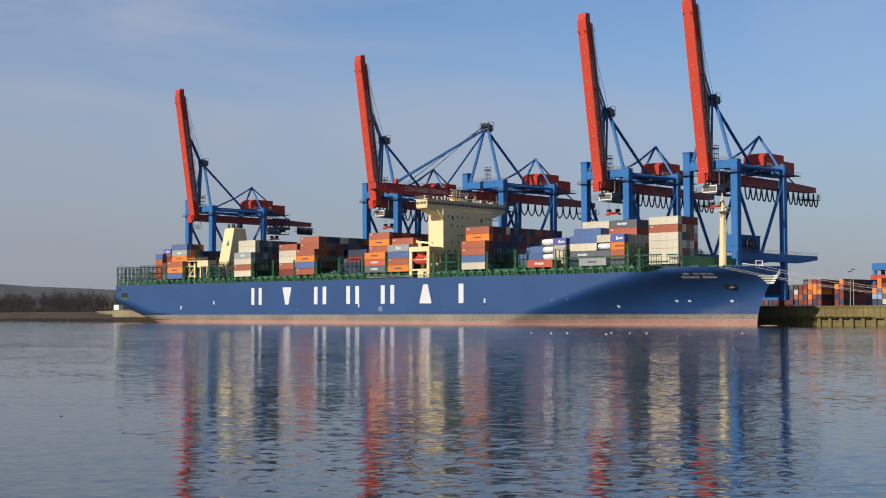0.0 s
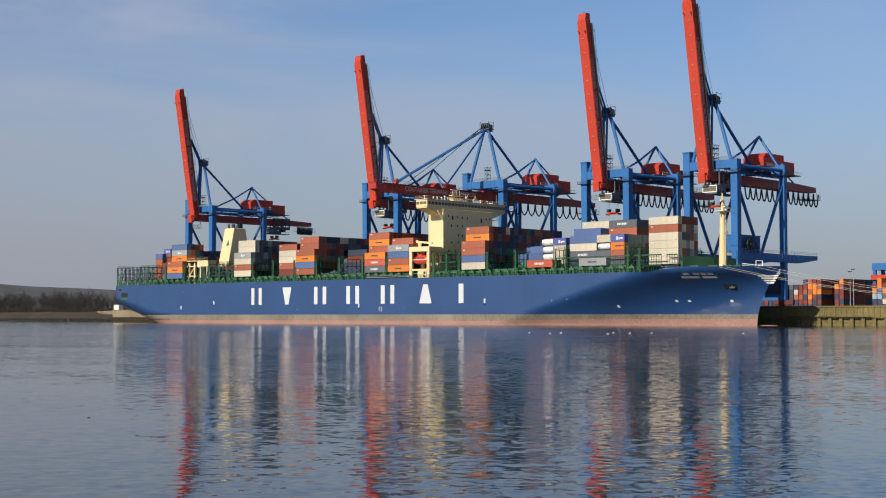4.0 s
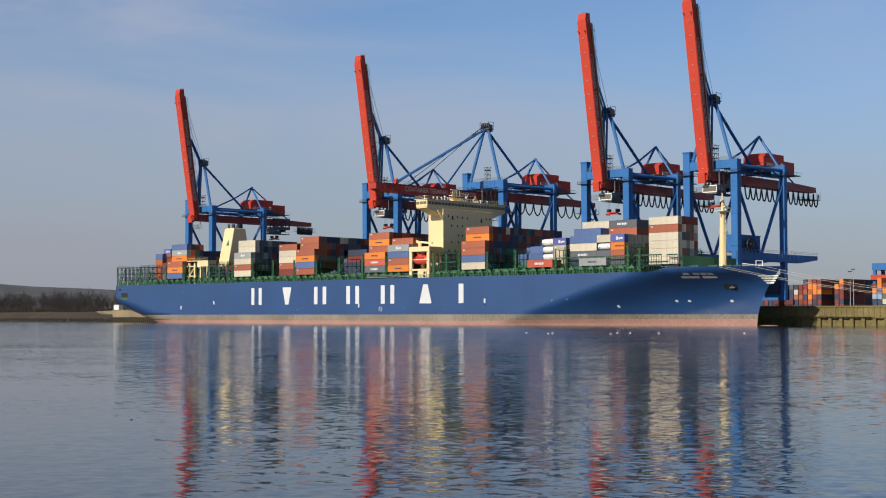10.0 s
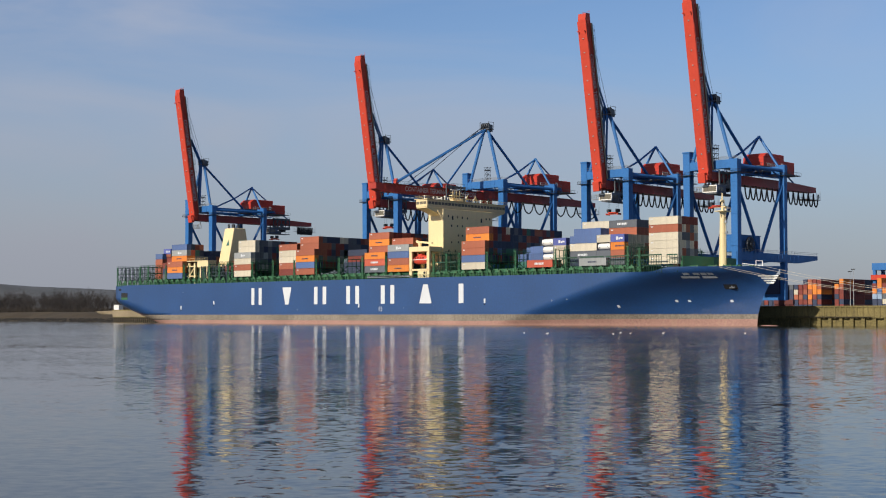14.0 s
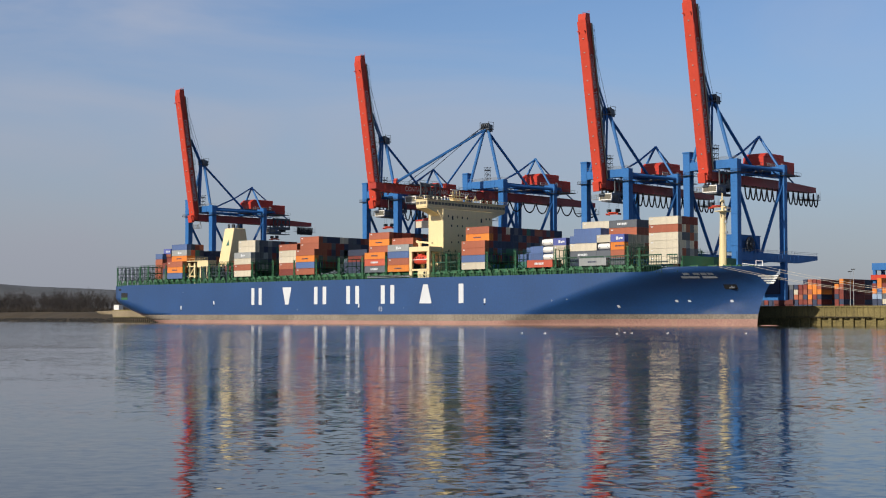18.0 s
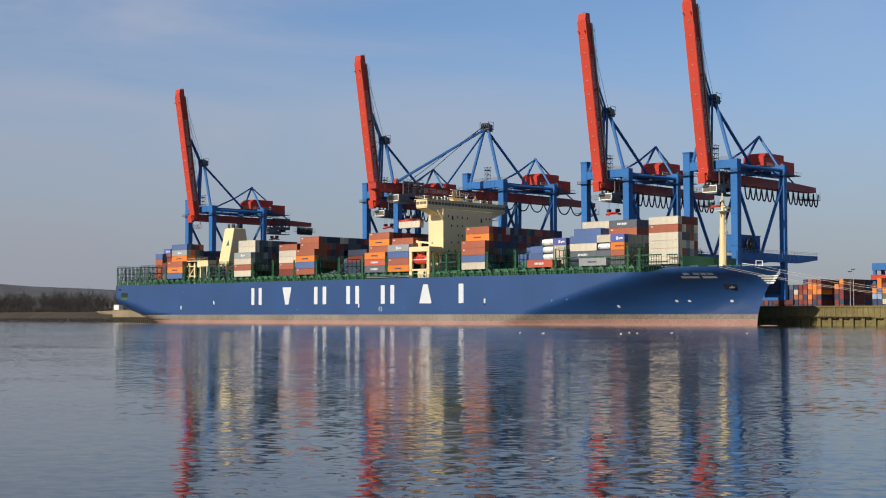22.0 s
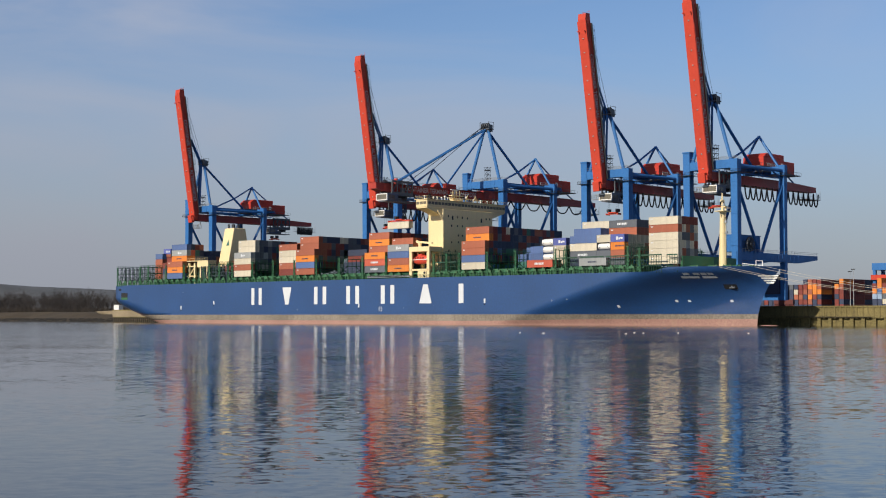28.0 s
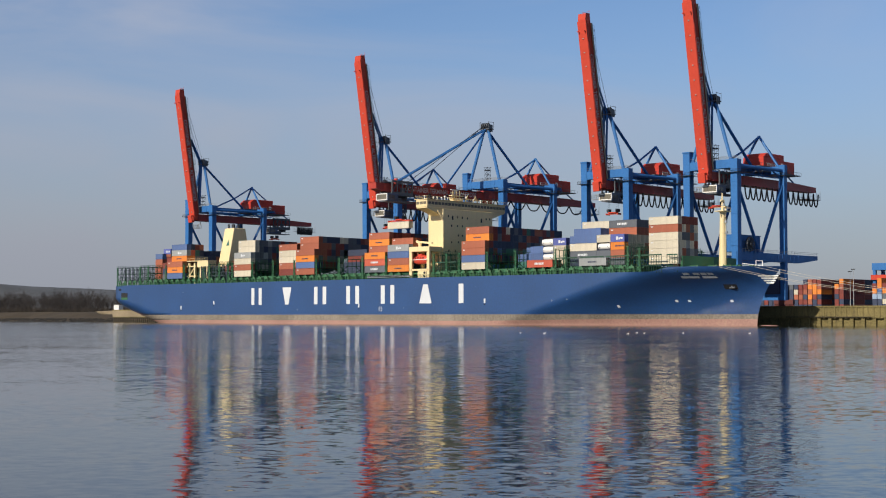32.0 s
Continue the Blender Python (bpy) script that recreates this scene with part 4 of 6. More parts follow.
def bare_tree(bm, x, y, z, tall, rng):
    """A bare tree or bush: a stem and forked boughs with sprays of thin twigs."""
    tube(bm, (x, y, z - 0.3), (x + rng.uniform(-0.4, 0.4), y, z + tall * 0.55), 0.016 * tall + 0.03, 4, 0.06)
    for k in range(9):
        a = rng.uniform(0, 2 * math.pi)
        h0 = z + tall * rng.uniform(0.1, 0.5)
        r = tall * rng.uniform(0.14, 0.34)
        foot = Vector((x, y, h0))
        tip = Vector((x + math.cos(a) * r, y + math.sin(a) * r, h0 + tall * rng.uniform(0.2, 0.45)))
        tube(bm, foot, tip, 0.09, 3, 0.04)
        for m in range(26):
            o = foot.lerp(tip, rng.uniform(0.25, 1.0))
            d = Vector((rng.gauss(0, 0.9), rng.gauss(0, 0.9), rng.gauss(0.35, 0.6))) * tall * 0.11
            twig(bm, o, d, 0.06, rng)


rng = random.Random(12)


def bank_edge(s):
    return 60 + 0.035 * (-84 - s) + 3 * math.sin(s * 0.05)


trees = []
for i in range(190):
    s = rng.uniform(-470, -250)
    trees.append((s, bank_edge(s) + rng.uniform(60, 170), rng.uniform(14, 21)))
for i in range(230):
    s = rng.uniform(-600, -96)
    w = bank_edge(s) + rng.uniform(40, 190)
    trees.append((s, w, rng.uniform(4, 8) if noise.noise(Vector((s * 0.016, w * 0.01, 2))) < 0.05 else rng.uniform(9, 17)))
for k in range(3):
    bm = B()
    for s, w, tall in trees[k::3]:
        bare_tree(bm, s, w, land_height(s, w), tall, rng)
    thing("thicket", "thicket of bare brown winter trees and bushes on the bank", "trees", kind="stuff", data=mesh_of(bm, "thicket", WOOD_BARE))
# a hedge of brambles in front of and between the trees
verts, faces = [], []
for i in range(24000):
    s = rng.uniform(-620, -90)
    w = bank_edge(s) + rng.uniform(28, 120)
    tall = 2.6 + 2.6 * noise.noise(Vector((s * 0.03, w * 0.02, 5))) + rng.uniform(0, 1.6)
    z = land_height(s, w)
    a = rng.uniform(0, 6.3)
    wide = rng.uniform(0.05, 0.25)
    up = z + max(0.8, tall) * rng.uniform(0.4, 1.0)
    z = z + (up - z) * rng.uniform(0, 0.5) - 0.1
    k = len(verts)
    verts += [(s - wide * math.cos(a), w - wide * math.sin(a), z), (s + wide * math.cos(a), w + wide * math.sin(a), z), (s + rng.gauss(0, 1.9), w + rng.gauss(0, 1.9), up)]
    faces.append((k, k + 1, k + 2))
me = bpy.data.meshes.new("bramble")
me.from_pydata(verts, [], faces)
me.materials.append(BRAMBLE)
thing("bramble", "dense bare brambles and dead reeds on the bank", "shrubs", kind="stuff", data=me)
# dark stones along the water's edge
ball = B()
bmesh.ops.create_icosphere(ball, subdivisions=1, radius=1.0)
ball.verts.ensure_lookup_table()
ball_v = [v.co.copy() for v in ball.verts]
ball_f = [[v.index for v in f.verts] for f in ball.faces]
ball.free()
verts, faces = [], []
for i in range(2200):
    s = -84 - 560 * (i / 2200) ** 1.1 + rng.uniform(-0.5, 0.5)
    w = bank_edge(s) + rng.uniform(-0.5, 8.5)
    r = rng.uniform(0.35, 0.9)
    m = Matrix.Translation((s, w, land_height(s, w) + 0.1)) @ Matrix.Rotation(rng.uniform(0, 3), 4, 'Z') @ Matrix.Diagonal((1.4 * r, r, 0.55 * r, 1))
    k = len(verts)
    verts += [m @ v for v in ball_v]
    faces += [[k + q for q in f] for f in ball_f]
me = bpy.data.meshes.new("revetment")
me.from_pydata(verts, [], faces)
me.materials.append(STONE)
thing("revetment", "dark wet stones along the water's edge of the bank", "stones", kind="stuff", data=me)
for s, w, tall in ((-106, 72, 17), (-120, 95, 13)):
    bm = B()
    bare_tree(bm, 0, 0, 0, tall, rng)
    thing("bare_tree", "slender bare winter tree on the bank", "tree", s, w, land_height(s, w), group="single bare trees", data=mesh_of(bm, "bare_tree", WOOD_BARE))

bm = B()
N = 420
rows = []
for i in range(N + 1):
    x = -1500 + 2900 * i / N
    ridge = 52 + 12 * noise.noise(Vector((x * 0.0016, 3.1, 0))) + 4 * noise.noise(Vector((x * 0.009, 1.7, 0)))
    ridge += 12 * clamp((-560 - x) / 500)
    if x > -480:
        ridge *= max(0.25, 1 - (x + 480) / 800)
    rows.append([])
    for k in range(9):
        y = 2350 + 42 * k
        z = 4 + (ridge - 4) * math.sin(k / 8 * math.pi / 2) ** 0.8 + 1.2 * noise.noise(Vector((x * 0.02, y * 0.02, 0.4))) + 0.9 * noise.noise(Vector((x * 0.09, y * 0.06, 0.9)))
        rows[-1].append(bm.verts.new((x, y, z)))
    rows[-1].append(bm.verts.new((x, 3000, 0)))
for a, c in zip(rows, rows[1:]):
    for k in range(9):
        bm.faces.new((a[k], c[k], c[k + 1], a[k + 1]))
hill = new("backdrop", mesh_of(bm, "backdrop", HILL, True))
tagged(hill, "low wooded hills on the horizon, haze put into their colour", "hills", kind="structure")

# the bank on which the camera stands
bm = B()
near = []
for i in range(61):
    x = -600 + 20 * i
    shore = -2.5 + 1.2 * noise.noise(Vector((x * 0.03, 0, 7)))
    near.append([bm.verts.new((x, y, z)) for y, z in ((shore + 1.5, -0.6), (shore, 0.6), (shore - 3, 1.6), (-40, 1.9 + 0.5 * noise.noise(Vector((x * 0.02, 3, 1)))), (-180, 4), (-560, 6))])
for a, c in zip(near, near[1:]):
    for k in range(5):
        bm.faces.new((a[k], c[k], c[k + 1], a[k + 1]))
near_bank = new("near_bank", mesh_of(bm, "near_bank", GRASS))
tagged(near_bank, "grassy near bank of the harbour basin", "ground", kind="structure")

# ---- shipping containers ----
CW, CH = 2.44, 2.72
TIER, ROW = 2.79, 2.52
BASE = 21.5
LONG, SHORT = 12.19, 6.06
cont_cache = {}


def container_mesh(key, length):
    """A corrugated steel box with corner posts, rails and castings."""
    if (key, length) in cont_cache:
        return cont_cache[key, length]
    bm = B()
    n = 34 if length > 10 else 17
    step = (length - 0.5) / n
    for y, out in ((0.0, -1), (CW, 1)):
        prof = []
        for i in range(n):
            x = 0.25 + i * step
            for f, d in ((0.0, 0.0), (0.3, 0.0), (0.5, 0.045), (0.8, 0.045)):
                prof.append((x + f * step, y - out * (0.03 + d)))
        prof.append((length - 0.25, y - out * 0.03))
        lo = [bm.verts.new((x, yy, 0.14)) for x, yy in prof]
        hi = [bm.verts.new((x, yy, CH - 0.1)) for x, yy in prof]
        for a in range(len(prof) - 1):
            bm.faces.new((lo[a], lo[a + 1], hi[a + 1], hi[a]))
    for x in (0.0, length - 0.25):
        for y in (0.0, CW - 0.18):
            box(bm, x, x + 0.25, y, y + 0.18, 0, CH)
    for z in (0.0, CH - 0.13):
        for y in (0.0, CW - 0.1):
            box(bm, 0.25, length - 0.25, y, y + 0.1, z, z + 0.15 if z == 0 else CH)
        for x in (0.02, length - 0.16):
            box(bm, x, x + 0.14, 0.18, CW - 0.18, z, z + 0.15 if z == 0 else CH)
    box(bm, 0.05, length - 0.05, 0.06, CW - 0.06, CH - 0.12, CH - 0.03)
    box(bm, 0.06, 0.12, 0.18, CW - 0.18, 0.14, CH - 0.1)
    cont_cache[key, length] = mesh_of(bm, "container_body", CONT[key])
    return cont_cache[key, length]


def door_mesh(key):
    if (key, "door") in cont_cache:
        return cont_cache[key, "door"]
    bm = B()
    box(bm, 0, 0.06, 0, 1.02, 0.16, CH - 0.14)
    for z in (0.5, 1.1, 1.7, 2.2):
        box(bm, 0.06, 0.09, 0.08, 0.94, z, z + 0.1)
    for y in (0.3, 0.72):
        tube(bm, (0.1, y, 0.2), (0.1, y, CH - 0.2), 0.03, 5)
    cont_cache[key, "door"] = mesh_of(bm, "door", CONT[key])
    return cont_cache[key, "door"]


LOGO = {}


def logo_mesh(kind, length):
    """Plain bars where a line's name stands on the side."""
    if (kind, length) in LOGO:
        return LOGO[kind, length]
    bm = B()
    y = -0.012
    if kind == "word":
        x = length * 0.30
        for wide in (0.5, 0.5, 0.45, 0.5, 0.5, 0.45, 0.2):
            box(bm, x, x + wide, y, 0.02, 0.95, 1.75)
            x += wide + 0.2
    elif kind == "small":
        box(bm, length * 0.06, length * 0.06 + 1.0, y, 0.02, 1.85, 2.2)
    elif kind == "mark":
        box(bm, length * 0.40, length * 0.40 + 0.9, y, 0.02, 0.75, 1.9)
        box(bm, length * 0.40 + 1.1, length * 0.40 + 1.7, y, 0.02, 0.75, 1.5)
        box(bm, length * 0.40 + 1.9, length * 0.40 + 2.9, y, 0.02, 0.95, 1.6)
    else:
        x = length * 0.33
        for wide in (0.4, 0.5, 0.35, 0.5, 0.45, 0.5, 0.4):
            box(bm, x, x + wide, y, 0.02, 1.1, 1.6)
            x += wide + 0.12
    LOGO[kind, length] = mesh_of(bm, "logo_bar", HULL_WHITE if kind in ("word", "small", "mark") else CONT["N"])
    return LOGO[kind, length]


def container(key, s, w, z, length=LONG, logo="", where="on the ship's deck", group="containers on the ship"):
    words = "%s corrugated steel shipping container, %s, %s" % (WORDS[key], "forty foot" if length > 10 else "twenty foot", where)
    ob = thing("shipping_container", words, "container", s, w, z, group=group)
    part("body", container_mesh(key, length), None, ob)
    for y in (0.18, 1.24):
        d = part("door", door_mesh(key), None, ob)
        d.location = (length - 0.14, y, 0)
    if logo:
        part("logo_bar", logo_mesh(logo, length), None, ob, "plain painted bars")
    return ob


# weighted to dark colours, which stand in for shade on the stacks' ends
SHADED_MIX = "KNDNKNKDNTKNDKNEKN"


BAYS = []


def bay(s0, rows, w0=0.15, seed=1):
    """One bay of stacks. rows: for each row from starboard, its tiers from the bottom; a number means that many tiers of mixed colours."""
    rng = random.Random(seed)
    full = []
    for r in rows:
        named = not isinstance(r, int)
        full.append([(key, named) for key in (r if named else [rng.choice(SHADED_MIX) for _ in range(r)])])
    BAYS.append((s0, w0, full))


def load_bays():
    """Boxes with a side or an end open to view are things of their own; those that show only their roofs are joined; buried ones are left out."""
    rest = []
    for s0, w0, full in BAYS:
        def ahead(i):
            best = 0
            for s1, w1, other in BAYS:
                if 3 < s1 - s0 < 17:
                    k = i + round((w0 - w1) / ROW)
                    if 0 <= k < len(other):
                        best = max(best, len(other[k]))
            return best
        for i, stack in enumerate(full):
            beside = len(full[i - 1]) if i else 0
            for t, (key, named) in enumerate(stack):
                w, z = w0 + i * ROW, BASE + t * TIER
                side, end = t >= beside, t >= ahead(i) and t >= 1
                if side or (end and i < 7 and (t >= 2 or named)):
                    logo = {"R": "word", "O": "thin", "P": "mark", "W": "small", "G": "mark", "D": "word", "T": "small"}.get(key, "") if named and side else ""
                    container(key, s0, w, z, logo=logo)
                elif end or t == len(stack) - 1:
                    rest.append((key, s0, w, z))
    joined_boxes("stacked_containers", rest, LONG, CW, "inner stacks of mixed steel containers on the ship's deck")


def joined_boxes(name, rest, long, wide, label):
    verts, faces, slots = [], [], []
    keys = sorted(CONT)
    for key, s0, w, z in rest:
        a = len(verts)
        verts += [(s0 + x, w + y, z + h) for h in (0, CH) for x, y in ((0, 0), (long, 0), (long, wide), (0, wide))]
        for f in ((0, 3, 2, 1), (4, 5, 6, 7), (0, 1, 5, 4), (1, 2, 6, 5), (2, 3, 7, 6), (3, 0, 4, 7)):
            faces.append([a + k for k in f])
            slots.append(keys.index(key))
    me = bpy.data.meshes.new(name)
    me.from_pydata(verts, [], faces)
    for key in keys:
        me.materials.append(CONT[key])
    me.polygons.foreach_set("material_index", slots)
    thing(name, label, "containers", kind="stuff", data=me)


def short_pair(s0, w, aft, fore):
    """Two twenty-foot stacks end to end in one bay."""
    for keys, ds in ((aft, 0.0), (fore, SHORT + 0.08)):
        for t, key in enumerate(keys):
            if key != ".":
                container(key, s0 + ds, w, BASE + t * TIER, SHORT, logo={"P": "mark", "O": "thin", "W": "small"}.get(key, ""))


bay(30.5, ["", "", "", 3, 4, 4, 4, 4, 4, 4, 4, 4, 3, 3, 4, 4, 4], seed=3)
for w, keys in ((20.4, "TTTTB"), (25.4, "TTTTTP")):
    for t, key in enumerate(keys):
        container(key, 6.2, w, BASE + t * TIER, SHORT, logo="mark" if key == "P" else "")
bay(45.1, ["BOT", "TKTOGB", "NDKORN", 6, 6, 4, 4, 5, 5, 5, 3, 3, 4, 4, 4, 4, 4], seed=4)
# added low dark stacks, to darken the gap behind the aft frames
bay(79.6, ["", "", "", "NK", "KN", "NNK", "KNN", "NKNN", "NNKN", "KNNK", "NNNN", "KNN", "NNK", "NKN", "NN", "KN", "NN"], seed=16)
bay(97.2, ["WTWG", "DDDDWW", "GGDDDD", "DGDGND", "NDNDDG", 6, 6, 6, 6, 6, 6, 5, 5, 6, 6, 6, 6, 5, 5], seed=5)
bay(126.3, ["", "KTWWT", 5, 5, 4, 4, 3, 3, 3, 2, 2, 4, 4, 4], seed=6)
bay(140.8, ["TBOT", "KNDTTT", "KKTTTD", "KKDKTN", 6, 6, "NDGDKW", "DNDGNW", "NGDKDD", 6, 6, 6, 6, 6, 6, 6, 6, 6, 6], seed=7)
bay(111.8, ["", "", "", "", "", "", "NN", "NKN", "NNN", "KNN", "NNN", "NN", "NN", "NK", "NN"], seed=17)
bay(155.4, ["", "", "", "", "", "", "NN", "NNKN", "NNNN", "NKNN", "NNN", "NNN", "NKN", "NN", "NN"], seed=18)
bay(170.0, ["", "", "", "", "", "", "", "NNN", "NKN", "NNN", "NNN", "NKN", "NN", "NN", "NN"], seed=19)
bay(184.7, ["DRO", "KTTTOT", "KKKTKK", "NKNKKK", "KNDKNR", "NKNDKR", 6, 6, 6, 6, 6, 6, 6, 6, 6, 6, 6, 6, 6], seed=9)
bay(198.5, ["OTBG", "KNKTT", 5, 5, 5, 5, 5, 5, 5, 5, 5, 5, 5, 5, 5, 5, 5, 5, 5], seed=10)
bay(239.8, ["WBTT", "KDNKOT", "KNKNKK", "NKBNDN", 6, "KNENKW", 6, 6, 6, 6, 6, 6, 6, 6, 6, 6, 6, 6, 6], seed=11)
bay(273.1, ["R", "R", "", "", 1, 1, 2, 2, 2], seed=12)


def tank_container(s, w, z, frame_key):
    """A white pressure tank lying in an open steel frame of container size."""
    tank_thing = thing("tank_container", "white tank container in an open steel frame on the ship's deck", "tank container", s, w, z, group="tank containers")
    bm = B()
    rings = []
    for x, r in ((0.15, 0.45), (0.22, 0.8), (0.42, 1.06), (0.75, 1.16), (SHORT - 0.75, 1.16), (SHORT - 0.42, 1.06), (SHORT - 0.22, 0.8), (SHORT - 0.15, 0.45)):
        rings.append([bm.verts.new((x, CW / 2 + r * math.cos(a * math.pi / 10), CH / 2 + r * math.sin(a * math.pi / 10))) for a in range(20)])
    for a, c in zip(rings, rings[1:]):
        for k in range(20):
            bm.faces.new((a[k], a[(k + 1) % 20], c[(k + 1) % 20], c[k]))
    bm.faces.new(rings[0])
    bm.faces.new(rings[-1])
    part("tank", bm, WHITE, tank_thing, "white rounded tank", smooth=True)
    bm = B()
    for x in (0.0, SHORT - 0.16):
        for y in (0.0, CW - 0.16):
            box(bm, x, x + 0.16, y, y + 0.16, 0, CH)
        for zz in (0.0, CH - 0.14):
            box(bm, x, x + 0.16, 0.16, CW - 0.16, zz, zz + 0.14)
    for y in (0.0, CW - 0.12):
        box(bm, 0.16, SHORT - 0.16, y, y + 0.12, 0, 0.14)
    for y in (0.05, CW - 0.1):
        beam(bm, (0.1, y, 0.1), (1.5, y, CH * 0.45), 0.1, 0.1)
        beam(bm, (SHORT - 0.1, y, 0.1), (SHORT - 1.5, y, CH * 0.45), 0.1, 0.1)
    part("frame", bm, CONT[frame_key], tank_thing)
    bm = B()
    box(bm, SHORT / 2 - 0.5, SHORT / 2 + 0.5, CW / 2 - 0.3, CW / 2 + 0.3, CH - 0.22, CH - 0.08)
    part("manway", bm, STEEL, tank_thing)


short_pair(273.6, 7.7, "W", "WWWP")
for t, key in ((1, "D"), (2, "B"), (3, "D")):
    tank_container(273.6, 7.7, BASE + t * TIER, key)
short_pair(273.6, 10.2, "WDWL", "DWWL")
short_pair(262.5, 7.7, "EB", "EBB")
short_pair(262.5, 12.7, "GLB", "GGB")
container("G", 297.6, 0.15, BASE, logo="thin")
bay(291.5, ["", "NDWB", "GDWBB", "KNNBB", "KKTBBW", "KTKTKW", 6, 5, 5], seed=13)
short_pair(303.8, 2.67, "DD.W", "DTOP")
tank_container(303.8, 2.67, BASE + 2 * TIER, "N")
bay(303.8, ["", "", "TWWW", "KWWW", "KTWWTD", "KTWWTD", "NDTWTD", "TGKWTD"], seed=14)
bay(324.5, ["WWWWTW", "DTWDWK", "KDGDTK", "DGWTDK", "TDKGWK"], w0=5.6, seed=15)

load_bays()

# ---- rows of containers in the yard behind the quay, their ends towards the water ----
rng = random.Random(40)
YARD_REST = []
YARD_W = 300.0
# mostly navy and maroon: the yard's shade is put into the box colours
BLOCKS = [(190.0, ["NNNN", "NNNN", "NNNN", "NKNN", "NNNNN", "NNNNN", "NNNNK", "NNNNN"], 1),
          (214.5, ["NKNND", "NNTWN", "NKTKK", "NKNTKN", "NTOTOT", "NNKOOK", "NKNOTK"], 3), (242.0, ["KKNKO", "KNKKTO"], 5),
          (264.0, ["NNLOK", "NNLBOO", "NWDOK", "NKNNB", "NOKNK", "NKWOT", "KNNON"], 2)]
for s1, columns, deep in BLOCKS:
    for i, keys in enumerate(columns):
        s0 = s1 + i * 2.85
        for k in range(deep):
            shown = s1 > 200 and (k == 0 or i == len(columns) - 1)
            for t, key in enumerate(keys):
                z, w = QUAY_Z + 0.05 + t * TIER, YARD_W + 12.6 * k
                key = key if k == 0 else rng.choice("KKTNKNT")
                if shown and t > 0:
                    ob = container(key, s0, w, z, where="stacked in the yard", group="containers in the yard")
                    ob.matrix_world = SITE @ pose(s0 + CW, w, z, 0, 0, 90)
                else:
                    YARD_REST.append((key, s0, w, z))
joined_boxes("yard_containers", YARD_REST, CW, LONG, "rows of stacked steel containers deeper in the yard")

# ---- quay cranes ----
# crane space: x along the quay (towards the bow), y to the land, z up; the waterside legs stand at y = 0
LEG_A, GAUGE = 10.5, 35.0
# bogie red taken darker, to put the shade at the cranes' feet into it
BOGIE_RED = surface("shade_dark_bogie_red", (0.12, 0.03, 0.028), 0.6, vary=0.2, streak=0.3, stain=(0.1, 0.05, 0.04))
LETTER_GREY = surface("pale_lettering", (0.55, 0.46, 0.45), 0.6, vary=0.1)
cq = {}


def keep(name, bm, material, part_name):
    cq[name] = mesh_of(bm, part_name, material)


